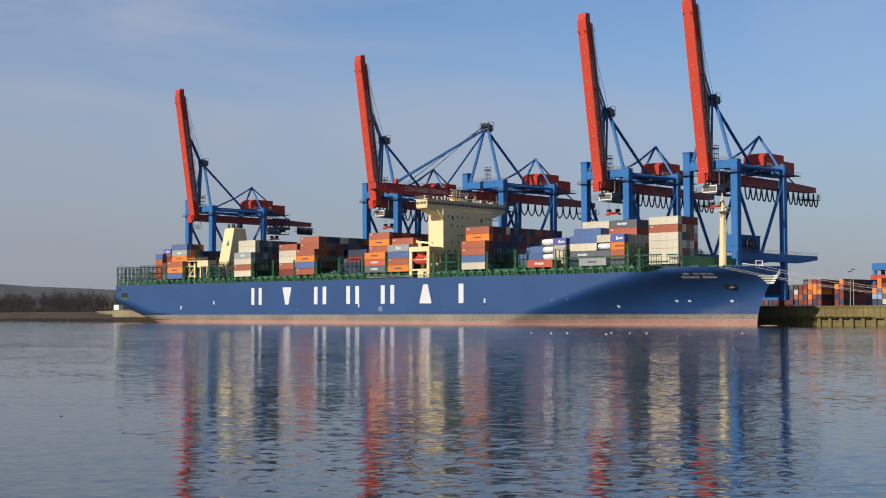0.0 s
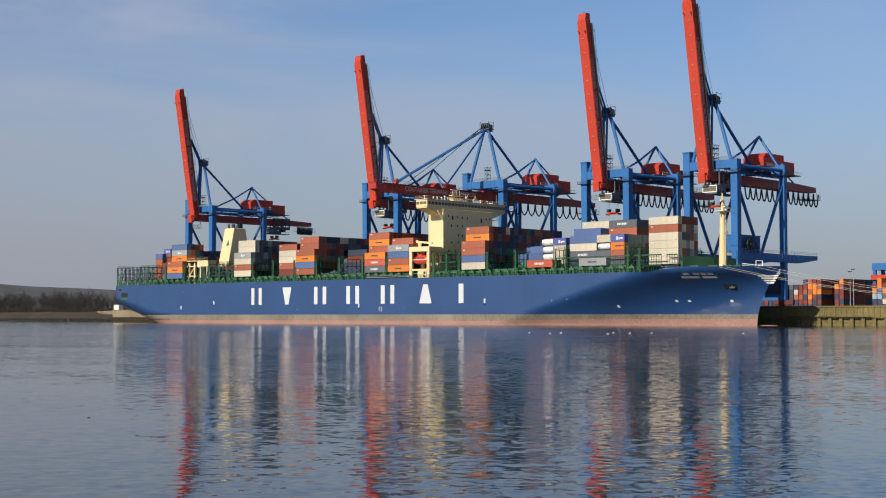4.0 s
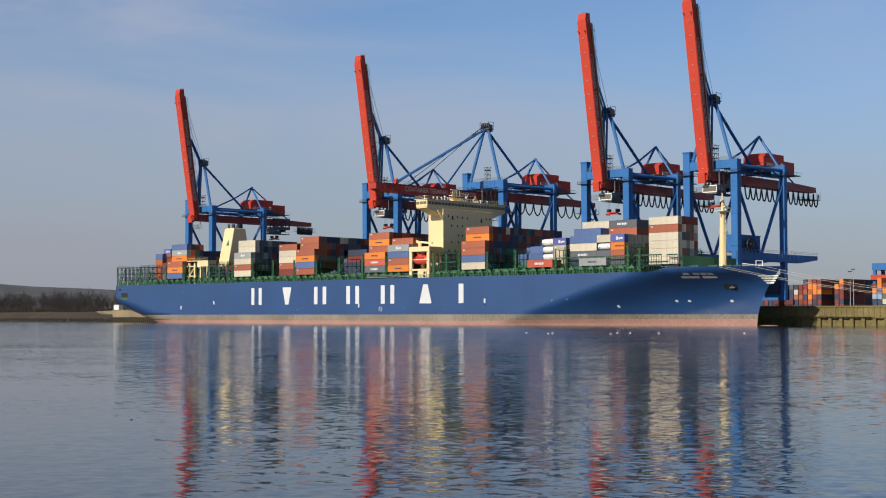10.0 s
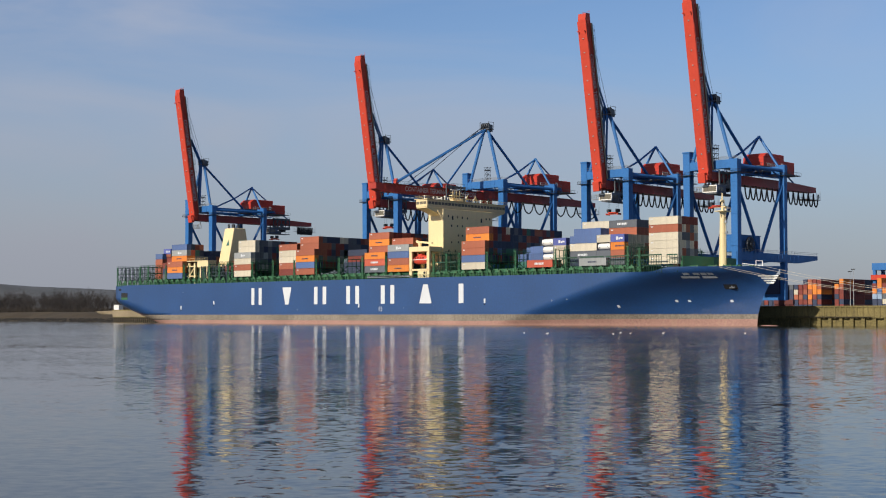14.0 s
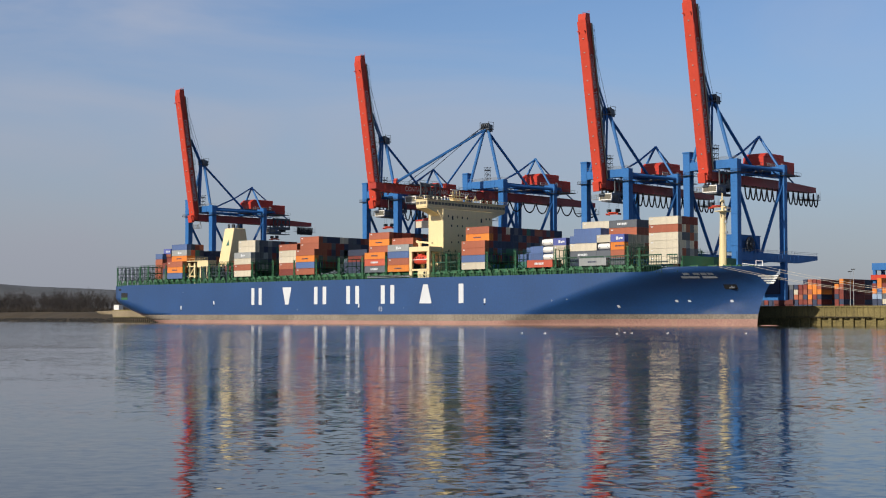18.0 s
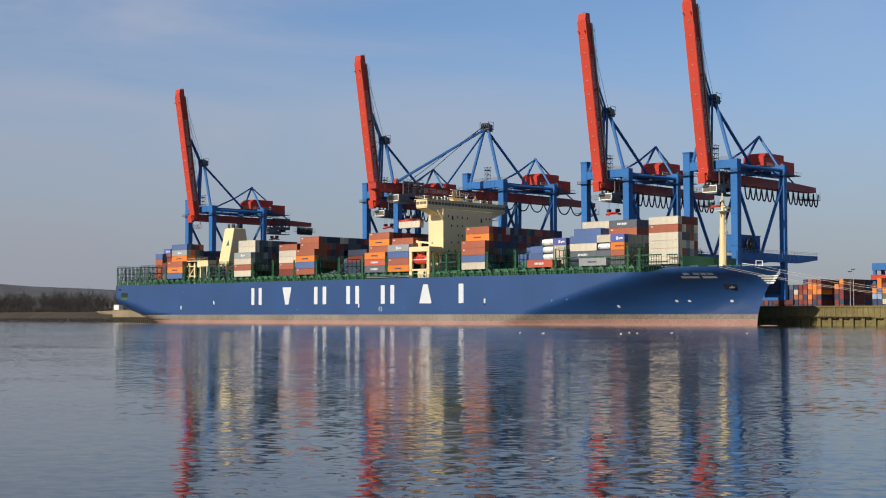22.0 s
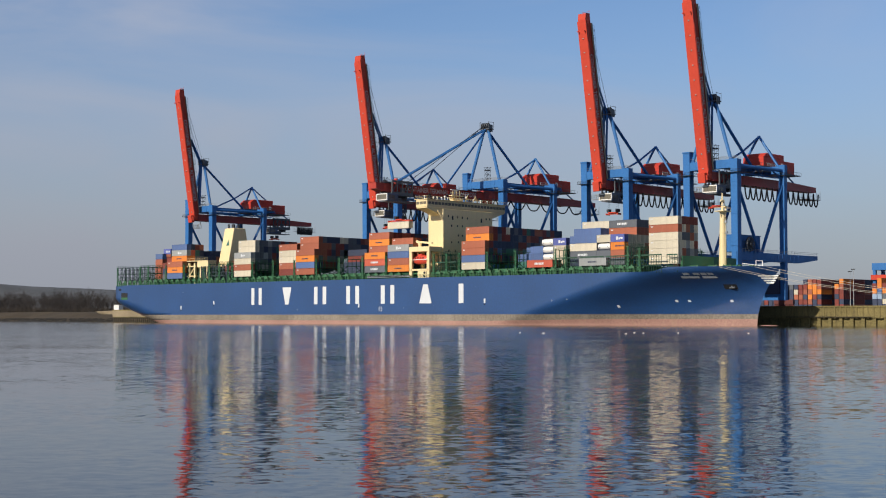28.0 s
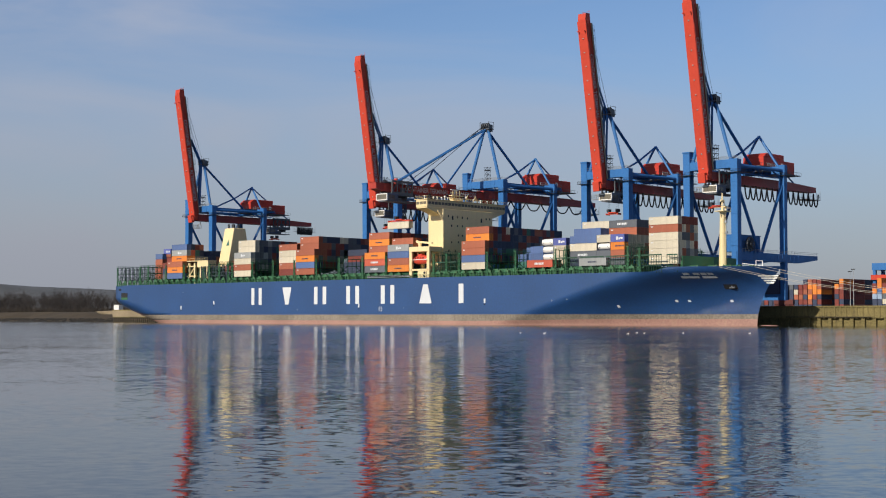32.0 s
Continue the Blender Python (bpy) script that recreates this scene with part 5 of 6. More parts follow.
def crane_meshes():
    """Meshes that all the cranes share."""
    q = QUAY_Z
    for name, wide, top in (("leg_water", 3.0, 62.6), ("leg_land", 2.45, 63.0)):
        bm = B()
        v = cbox(bm, 0, 0, (top + q + 2.5) / 2, wide, wide, top - q - 2.5)
        for k in range(4):
            v[k].co.x *= 0.86
            v[k].co.y *= 0.86
        for z in (18, 30, 42, 54):
            cbox(bm, 0, 0, z, wide + 0.05, wide + 0.05, 0.25)
        keep(name, bevel(bm, 0.08), CRANE_BLUE, "leg")
    bm = B()
    for k in range(8):
        tube(bm, (-3.9 + k * 1.1, -0.3, q + 0.47), (-3.9 + k * 1.1, 0.3, q + 0.47), 0.45, 10)
    box(bm, -4.2, 4.2, -0.8, 0.8, q + 1.0, q + 2.6)
    for x in (-2.2, 2.2):
        box(bm, x - 1.7, x + 1.7, -0.5, 0.5, q + 0.5, q + 1.1)
    keep("bogie", bm, BOGIE_RED, "bogie")
    bm = B()
    box(bm, -LEG_A, LEG_A, -0.9, 0.9, q + 2.6, q + 5.0)
    for k in range(8):
        box(bm, -LEG_A + 1.5 + k * 2.5, -LEG_A + 1.62 + k * 2.5, -0.95, 0.95, q + 2.6, q + 5.0)
    keep("sill_beam", bm, CRANE_BLUE, "sill_beam")
    bm = B()
    box(bm, -8.6, 9.0, -1.4, 1.6, q + 5.0, q + 12.4)
    box(bm, -8.8, 9.2, -1.6, 1.8, q + 12.4, q + 12.7)
    for k in range(5):
        box(bm, -7.6 + k * 3.3, -5.4 + k * 3.3, -1.46, -1.4, q + 6.0, q + 11.0)
    keep("electric_house", bm, CONT["N"], "electric_house")
    bm = B()
    box(bm, -1.1, 1.1, -1.8, 46.0, 24.4, 27.6)
    v = box(bm, -1.1, 1.1, 46.0, 60.2, 24.4, 27.6)
    v[2].co.z = v[3].co.z = 26.0
    for k in range(15):
        box(bm, -1.16, 1.16, 1 + k * 3.1, 1.15 + k * 3.1, 24.4, 27.6)
    keep("lower_girder", bm, CRANE_BLUE, "lower_girder")
    bm = B()
    for k in range(26):
        tube(bm, (1.3, 2 + k * 2.3, 27.6), (1.3, 2 + k * 2.3, 28.8), 0.05, 4)
    for z in (28.2, 28.8):
        tube(bm, (1.3, 2, z), (1.3, 59.5, z), 0.05, 4)
    keep("lower_rail", bm, STEEL, "guard_rail")
    for name, p0, p1, r in (("brace_a", (0, 1.2, 53), (0, 16.5, 27.4), 0.62), ("brace_b", (0, GAUGE - 1, 55), (0, 18.0, 27.4), 0.62),
                            ("top_tube", (0, 1.0, 60.2), (0, GAUGE, 60.8), 0.7), ("deck_strut", (0, 24.0, 61.2), (0, 33.5, 57.5), 0.35)):
        bm = B()
        tube(bm, p0, p1, r, 10)
        keep(name, bm, CRANE_BLUE, "brace")
    bm = B()
    box(bm, -LEG_A - 1.4, LEG_A + 1.4, -1.35, 1.35, 59.3, 62.5)
    for k in range(9):
        x = -LEG_A + 1.5 + k * 2.25
        box(bm, x, x + 0.12, -1.4, 1.4, 59.3, 62.5)
    keep("portal_beam", bm, CRANE_BLUE, "portal_beam")
    bm = B()
    box(bm, -LEG_A - 1.4, LEG_A + 1.4, -1.0, 1.0, 59.6, 62.6)
    keep("land_beam", bevel(bm, 0.1), CRANE_BLUE, "portal_beam")
    bm = B()
    for x in (-LEG_A - 1.3, -5, 0, 5, LEG_A + 1.3):
        for y in (-1.3, 1.3):
            tube(bm, (x, y, 62.5), (x, y, 63.7), 0.06, 4)
    for y in (-1.3, 1.3):
        for z in (63.1, 63.7):
            tube(bm, (-LEG_A - 1.3, y, z), (LEG_A + 1.3, y, z), 0.05, 4)
    keep("beam_rail", bm, STEEL, "guard_rail")
    bm = B()
    box(bm, -1.5, 1.5, -1.5, 1.5, 62.5, 66.6)
    box(bm, -1.7, 1.7, -1.7, 1.7, 66.2, 66.7)
    keep("block", bm, CRANE_BLUE, "winch_housing")
    # collar platforms round the legs: one ring of grating, and a rail round it
    bm = B()
    rim = [[bm.verts.new((x * r, y * r, z)) for x, y in ((-1, -1), (1, -1), (1, 1), (-1, 1))] for r, z in ((1.52, 0), (2.6, 0), (2.6, 0.15), (1.52, 0.15))]
    for k in range(4):
        for i in range(4):
            bm.faces.new((rim[k][i], rim[k][(i + 1) % 4], rim[(k + 1) % 4][(i + 1) % 4], rim[(k + 1) % 4][i]))
    keep("collar", bm, DARK, "platform")
    bm = B()
    for x in (-2.5, 0, 2.5):
        for y in (-2.5, 2.5):
            tube(bm, (x, y, 0.1), (x, y, 1.2), 0.06, 4)
    for z in (0.7, 1.2):
        pipe(bm, [(-2.5, -2.5, z), (2.5, -2.5, z), (2.5, 2.5, z), (-2.5, 2.5, z), (-2.5, -2.4, z)], 0.05, 4)
    keep("collar_rail", bm, DARK, "guard_rail")
    # stair cage on the portal beam
    bm = B()
    for x in (-0.9, 0.9):
        for y in (-0.8, 0.8):
            tube(bm, (x, y, 62.5), (x, y, 68.6), 0.07, 4)
    for k in range(3):
        z = 63.5 + k * 1.8
        for y in (-1.0, 1.0):
            tube(bm, (-0.9, y, z), (0.9, y, z), 0.09, 4)
            tube(bm, (-0.9, y, z), (0.9, y, z + 1.6), 0.07, 4)
        for x in (-0.9, 0.9):
            tube(bm, (x, -0.8, z), (x, 0.8, z), 0.09, 4)
    box(bm, -1.2, 1.2, -1.1, 1.1, 67.3, 67.45)
    for y in (-1.1, 1.1):
        tube(bm, (-1.2, y, 68.5), (1.2, y, 68.5), 0.07, 4)
    keep("stair_cage", bm, DARK, "stair_cage")
    head = (0, 1.0, 86.0)
    bm = B()
    box(bm, -2.6, 2.6, head[1] - 1.4, head[1] + 2.2, head[2] - 0.6, head[2] - 0.2)
    for x in (-1.6, -0.5, 0.6, 1.7):
        tube(bm, (x - 0.25, head[1] - 0.6, head[2] + 1.2), (x + 0.25, head[1] - 0.6, head[2] + 1.2), 1.1, 12)
        tube(bm, (x - 0.25, head[1] + 1.4, head[2] + 0.9), (x + 0.25, head[1] + 1.4, head[2] + 0.9), 0.8, 12)
    for x in (-2.5, 2.5):
        for y in (head[1] - 1.3, head[1] + 2.1):
            tube(bm, (x, y, head[2] - 0.3), (x, y, head[2] + 2.9), 0.09, 5)
        tube(bm, (x, head[1] - 1.3, head[2] + 2.6), (x, head[1] + 2.1, head[2] + 2.6), 0.09, 5)
    for k, x in enumerate((-2.3, -1.1, 0.2, 1.3, 2.3)):
        box(bm, x - 0.1, x + 0.1, head[1] - 1.0, head[1] + 1.6, head[2] - 1.6 + 0.2 * (k % 2), head[2] + 1.8 - 0.5 * (k % 3))
    keep("sheave_head", bm, TROLLEY_GREY, "sheave_head")
    # the main girder: a box with web stiffeners
    bm = B()
    box(bm, -2.0, 2.0, -3.0, 56.0, 54.9, 58.2)
    v = box(bm, -2.0, 2.0, 56.0, 77.6, 54.9, 58.2)
    v[6].co.z = v[7].co.z = 57.4
    v[2].co.z = v[3].co.z = 55.2
    box(bm, -2.5, 2.5, -3.0, 56.0, 54.6, 54.9)
    for i in range(20):
        y = -1.5 + i * 2.9
        box(bm, -2.04, 2.04, y, y + 0.12, 54.9, 58.1)
    keep("girder", bm, GIRDER_RED, "girder")
    bm = B()
    for i in range(5):
        tube(bm, (2.8, 68.5 + i * 2.6, 52.2), (2.8, 68.5 + i * 2.6, 55.4), 0.07, 4)
        tube(bm, (-2.8, 68.5 + i * 2.6, 52.2), (-2.8, 68.5 + i * 2.6, 55.4), 0.07, 4)
    box(bm, -3.0, 3.0, 68, 79.8, 52.0, 52.2)
    for x in (-2.8, 2.8):
        tube(bm, (x, 68.5, 53.4), (x, 79.6, 53.4), 0.06, 4)
    for x in (-2.8, 2.8):
        tube(bm, (x, 79.6, 52.1), (x, 79.6, 56.4), 0.08, 4)
    keep("end_gallery", bm, STEEL, "end_gallery")
    # boom: y runs from the hinge towards the tip (negative), z is up when it lies level
    bm = B()
    box(bm, -1.9, 1.9, -66.5, 0, -1.4, 1.8)
    v = box(bm, -1.9, 1.9, -69.0, -66.5, -1.4, 1.8)
    for k in (0, 1):
        v[k].co.z = -0.7
    box(bm, -2.15, 2.15, -66.0, -1, -1.65, -1.4)
    box(bm, 1.9, 2.25, -58, -2, -1.3, -1.1)
    for i in range(22):
        y = -64 + i * 2.95
        box(bm, -1.98, 1.98, y, y + 0.1, -1.35, 1.7)
    for x in (-1.6, 1.6):
        tube(bm, (x, -68.5, 1.8), (x, -70.2, 2.2), 0.07, 4)
        tube(bm, (x, -62.0, -2.0), (x, -62.0, -2.9), 0.25, 6)
    tube(bm, (-1.6, -69.6, 2.1), (1.6, -69.6, 2.1), 0.06, 4)
    keep("boom", bm, CRANE_RED, "boom")
    # the lowered boom: the same mesh in the red with shade put in
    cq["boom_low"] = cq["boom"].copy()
    cq["boom_low"].materials[0] = BOOM_SHADED
    bm = B()
    box(bm, -1.6, 1.6, -1.5, 2.4, -3.4, -1.6)
    box(bm, -2.2, 2.2, -0.6, 1.4, -2.6, 0.6)
    keep("knuckle", bevel(bm, 0.15), CRANE_RED, "hinge_block")
    bm = B()
    for k in range(30):
        y = -64 + k * 2.1
        tube(bm, (2.6, y, 1.9), (2.6, y, 3.0), 0.05, 4)
    tube(bm, (2.6, -64, 3.0), (2.6, -3, 3.0), 0.06, 4)
    tube(bm, (2.6, -64, 2.4), (2.6, -3, 2.4), 0.05, 4)
    box(bm, 1.9, 2.7, -65, -2, 1.75, 1.9)
    keep("boom_walkway", bm, DARK, "walkway")
    bm = B()
    bmesh.ops.create_uvsphere(bm, u_segments=8, v_segments=6, radius=0.34)
    keep("lamp", bm, STEEL, "lamp_cover")
    # machinery
    bm = B()
    box(bm, -4.6, 4.6, 30.5, 46.5, 62.6, 66.6)
    v = box(bm, -4.6, 4.6, 30.5, 46.5, 66.6, 68.2)
    for k in (4, 5):
        v[k].co.y += 2.4
    keep("machine_a", bevel(bm, 0.12), HOUSE_RED, "machinery_house")
    bm = B()
    box(bm, -4, 4, 46.7, 56.0, 61.0, 66.0)
    keep("machine_b", bevel(bm, 0.2), HOUSE_RED, "machinery_house")
    bm = B()
    box(bm, -6.0, 6.0, 27.5, 57.5, 60.4, 60.7)
    box(bm, -6.0, 6.0, 25.5, 47, 62.3, 62.6)
    for y in [25.6 + 2.2 * i for i in range(15)]:
        tube(bm, (5.9, y + 2, 60.6), (5.9, y + 2, 61.8), 0.06, 4)
        tube(bm, (5.9, min(y + 1, 46.8), 62.5), (5.9, min(y + 1, 46.8), 63.7), 0.06, 4)
    tube(bm, (5.9, 27.6, 61.8), (5.9, 57.4, 61.8), 0.06, 4)
    tube(bm, (5.9, 25.6, 63.7), (5.9, 46.8, 63.7), 0.06, 4)
    keep("machine_deck", bm, TROLLEY_GREY, "walkway")
    bm = B()
    for k in range(11):
        tube(bm, (5.4, 32.0 + k * 1.25, 62.6), (5.4, 32.0 + k * 1.25, 63.9), 0.07, 4)
    for z in (63.2, 63.9):
        tube(bm, (5.4, 31.9, z), (5.4, 44.6, z), 0.07, 4)
    for k in range(3):
        box(bm, 4.58, 4.66, 45.0 - 0.5 * k, 45.3 - 0.5 * k, 63.2, 64.8)
    keep("house_rail", bm, CAB_GREY, "guard_rail")
    # blue frame that carries the machinery house
    bm = B()
    for x in (-5.2, 5.2):
        box(bm, x - 0.35, x + 0.35, 3.0, 47.0, 61.2, 62.2)
        for k in range(7):
            tube(bm, (x, 6 + k * 6, 61.4), (x, 9 + k * 6, 58.6), 0.16, 5)
            tube(bm, (x, 9 + k * 6, 58.6), (x, 12 + k * 6, 61.4), 0.16, 5)
        box(bm, x - 0.2, x + 0.2, 8.0, 45.0, 58.4, 58.8)
    for k in range(6):
        box(bm, -5.2, 5.2, 6 + k * 8, 6.6 + k * 8, 61.3, 62.0)
    keep("machine_frame", bm, CRANE_BLUE, "support_frame")
    # platform house and cable reel on the lower girder
    bm = B()
    box(bm, 3.0, 9.2, 2.0, 19.5, 27.7, 34.0)
    box(bm, 2.8, 9.4, 1.8, 19.7, 34.0, 34.3)
    keep("platform_house", bevel(bm, 0.1), CRANE_BLUE, "platform_house")
    bm = B()
    for x in (11.2, 11.8):
        pipe(bm, [(x, 8.0 + 2.6 * math.cos(a * math.pi / 10), 30.6 + 2.6 * math.sin(a * math.pi / 10)) for a in range(21)], 0.22, 5)
        for a in range(8):
            tube(bm, (x, 8.0, 30.6), (x, 8.0 + 2.6 * math.cos(a * math.pi / 4), 30.6 + 2.6 * math.sin(a * math.pi / 4)), 0.13, 5)
    tube(bm, (11.25, 8.0, 30.6), (11.75, 8.0, 30.6), 1.9, 18)
    tube(bm, (11.9, 8.0, 30.6), (12.3, 8.0, 30.6), 0.6, 10)
    keep("cable_reel", bm, DARK, "cable_reel")
    # trolley, cab, spreader
    bm = B()
    box(bm, -3.5, 3.5, -6.2, 6.2, 52.4, 53.15)
    keep("trolley", bm, TROLLEY_GREY, "trolley")
    bm = B()
    box(bm, -0.15, 0.15, -6.0, 6.0, 57.6, 58.6)
    box(bm, -0.12, 0.12, -1.2, 1.6, 54.0, 55.6)
    beam(bm, (0, -2.8, 57.6), (0, 0, 53.8), 0.2, 0.2)
    beam(bm, (0, 3.0, 57.6), (0, 0, 53.8), 0.2, 0.2)
    beam(bm, (0, -5.8, 53.6), (0, -2.8, 57.8), 0.25, 0.3)
    beam(bm, (0, 5.8, 53.6), (0, 3.1, 57.8), 0.25, 0.3)
    for k in range(5):
        box(bm, -0.25, 0.25, -6.0 + k * 2.9, -5.6 + k * 2.9, 53.0, 58.8)
    box(bm, -0.3, 0.3, -6.2, 6.2, 53.0, 53.9)
    for k in range(6):
        tube(bm, (0, -5.8 + k * 2.3, 58.4), (0, -5.8 + k * 2.3, 59.7), 0.06, 4)
    tube(bm, (0, -5.8, 59.7), (0, 5.8, 59.7), 0.06, 4)
    keep("trolley_side", bm, TROLLEY_GREY, "side_frame")
    bm = B()
    tube(bm, (-2.2, 0, 51.9), (2.2, 0, 51.9), 0.8, 12)
    keep("drum", bm, DARK, "rope_drum")
    bm = B()
    box(bm, -1.6, 5.0, -10.2, -4.0, 49.9, 53.0)
    keep("cab", bevel(bm, 0.12), CAB_NAVY, "cab")
    bm = B()
    for x0, x1, z0, z1 in ((-1.5, 4.9, 52.5, 52.9), (-1.5, 4.9, 50.1, 50.5), (-1.5, -1.1, 50.5, 52.5), (4.5, 4.9, 50.5, 52.5)):
        box(bm, x0, x1, -10.32, -10.18, z0, z1)
    keep("cab_frame", bm, CAB_GREY, "cab_frame")
    bm = B()
    for k in range(2):
        box(bm, 4.98, 5.06, -9.6 + k * 1.9, -8.0 + k * 1.9, 50.6, 52.3)
    keep("cab_side", bm, CAB_GLASS, "cab_window")
    bm = B()
    for k in range(3):
        box(bm, -1.0 + k * 1.85, 0.7 + k * 1.85, -10.26, -10.18, 50.5, 52.5)
    keep("cab_front", bm, BRIDGE_GLASS, "cab_window")
    # lattice gallery beside the trolley's way
    bm = B()
    for y in (2.0, 3.6):
        for z in (51.2, 53.2):
            box(bm, -9.2, -4.2, y - 0.07, y + 0.07, z - 0.07, z + 0.07)
        for k in range(5):
            beam(bm, (-9.2 + k, y, 51.2 if k % 2 else 53.2), (-8.2 + k, y, 53.2 if k % 2 else 51.2), 0.09, 0.09)
            box(bm, -9.25 + k * 1.25, -9.15 + k * 1.25, y - 0.05, y + 0.05, 51.2, 53.2)
    box(bm, -9.2, -4.2, 2.0, 3.6, 51.12, 51.2)
    box(bm, -4.4, -4.1, 2.6, 3.0, 53.2, 55.0)
    keep("gallery", bm, STEEL, "lattice_gallery")
    bm = B()
    box(bm, 0.2, 5.2, -10.8, 4.5, 49.5, 49.8)
    for k in range(7):
        tube(bm, (5.1, -10.7 + k * 2.4, 49.7), (5.1, -10.7 + k * 2.4, 50.9), 0.06, 4)
    tube(bm, (5.1, -10.7, 50.9), (5.1, 4.4, 50.9), 0.06, 4)
    box(bm, 0.8, 2.2, -2.0, 0.6, 49.7, 51.6)
    keep("cab_platform", bm, TROLLEY_GREY, "cab_platform")
    # spreader: origin on its underside
    for name, length in (("spreader_short", 6.06), ("spreader_long", LONG)):
        h = length / 2
        bm = B()
        box(bm, -h, h, -0.45, 0.45, 0.25, 0.75)
        for x in (-h, h - 0.4):
            box(bm, x, x + 0.4, -1.22, 1.22, 0.0, 0.7)
        box(bm, -1.8, 1.8, -1.0, 1.0, 0.7, 1.2)
        keep(name, bm, LIFE_RED, "spreader")
    bm = B()
    box(bm, -0.6, 0.6, -0.8, 0.8, 1.15, 2.4)
    keep("headblock", bm, DARK, "sheave_block")
    bm = B()
    for x in (-2.2, 2.2):
        for y in (-0.6, 0.6):
            tube(bm, (x, y, 2.3), (x, y, 8.2), 0.05, 4)
    keep("hoist_ropes", bm, DARK, "hoist_rope")


crane_meshes()


def text_mesh(body, long, tall, material):
    cu = bpy.data.curves.new("lettering", 'FONT')
    cu.body, cu.size, cu.offset = body, 1.0, 0.012
    ob = new("lettering", cu)
    bpy.context.view_layer.update()
    me = bpy.data.meshes.new_from_object(ob.evaluated_get(bpy.context.evaluated_depsgraph_get()))
    bpy.data.objects.remove(ob)
    xs = [v.co.x for v in me.vertices]
    ys = [v.co.y for v in me.vertices]
    for v in me.vertices:
        v.co.x = (v.co.x - min(xs)) * long / (max(xs) - min(xs))
        v.co.y = (v.co.y - min(ys)) * tall / (max(ys) - min(ys))
    me.materials.clear()
    me.materials.append(material)
    return me


LETTERS = text_mesh("CONTAINER TERMINAL ALTENWERDER", 44.0, 2.0, LETTER_GREY)


def cable_loop(pitch, drop):
    bm = B()
    pts = []
    for k in range(11):
        u = k / 10
        pts.append((0, pitch * u, -drop * (1 - abs(2 * u - 1) ** 2.6)))
    pipe(bm, pts, 0.3, 5)
    return mesh_of(bm, "cable_loop", RUBBER_AND_SHADE)


LOOPS, ARM, FESTOON = 12, 6.3, []


def arm_mesh(way):
    """Half of a hanging loop of the working crane: it bellies outwards and swings at its upper end."""
    if ("arm", way) not in cq:
        bm = B()
        pipe(bm, [(0, -way * 0.16 * ARM * math.sin(math.pi * (k / 8)) * (0.4 + k / 8), -ARM * k / 8) for k in range(9)], 0.3, 5)
        cq["arm", way] = mesh_of(bm, "cable_arm", RUBBER_AND_SHADE)
    return cq["arm", way]


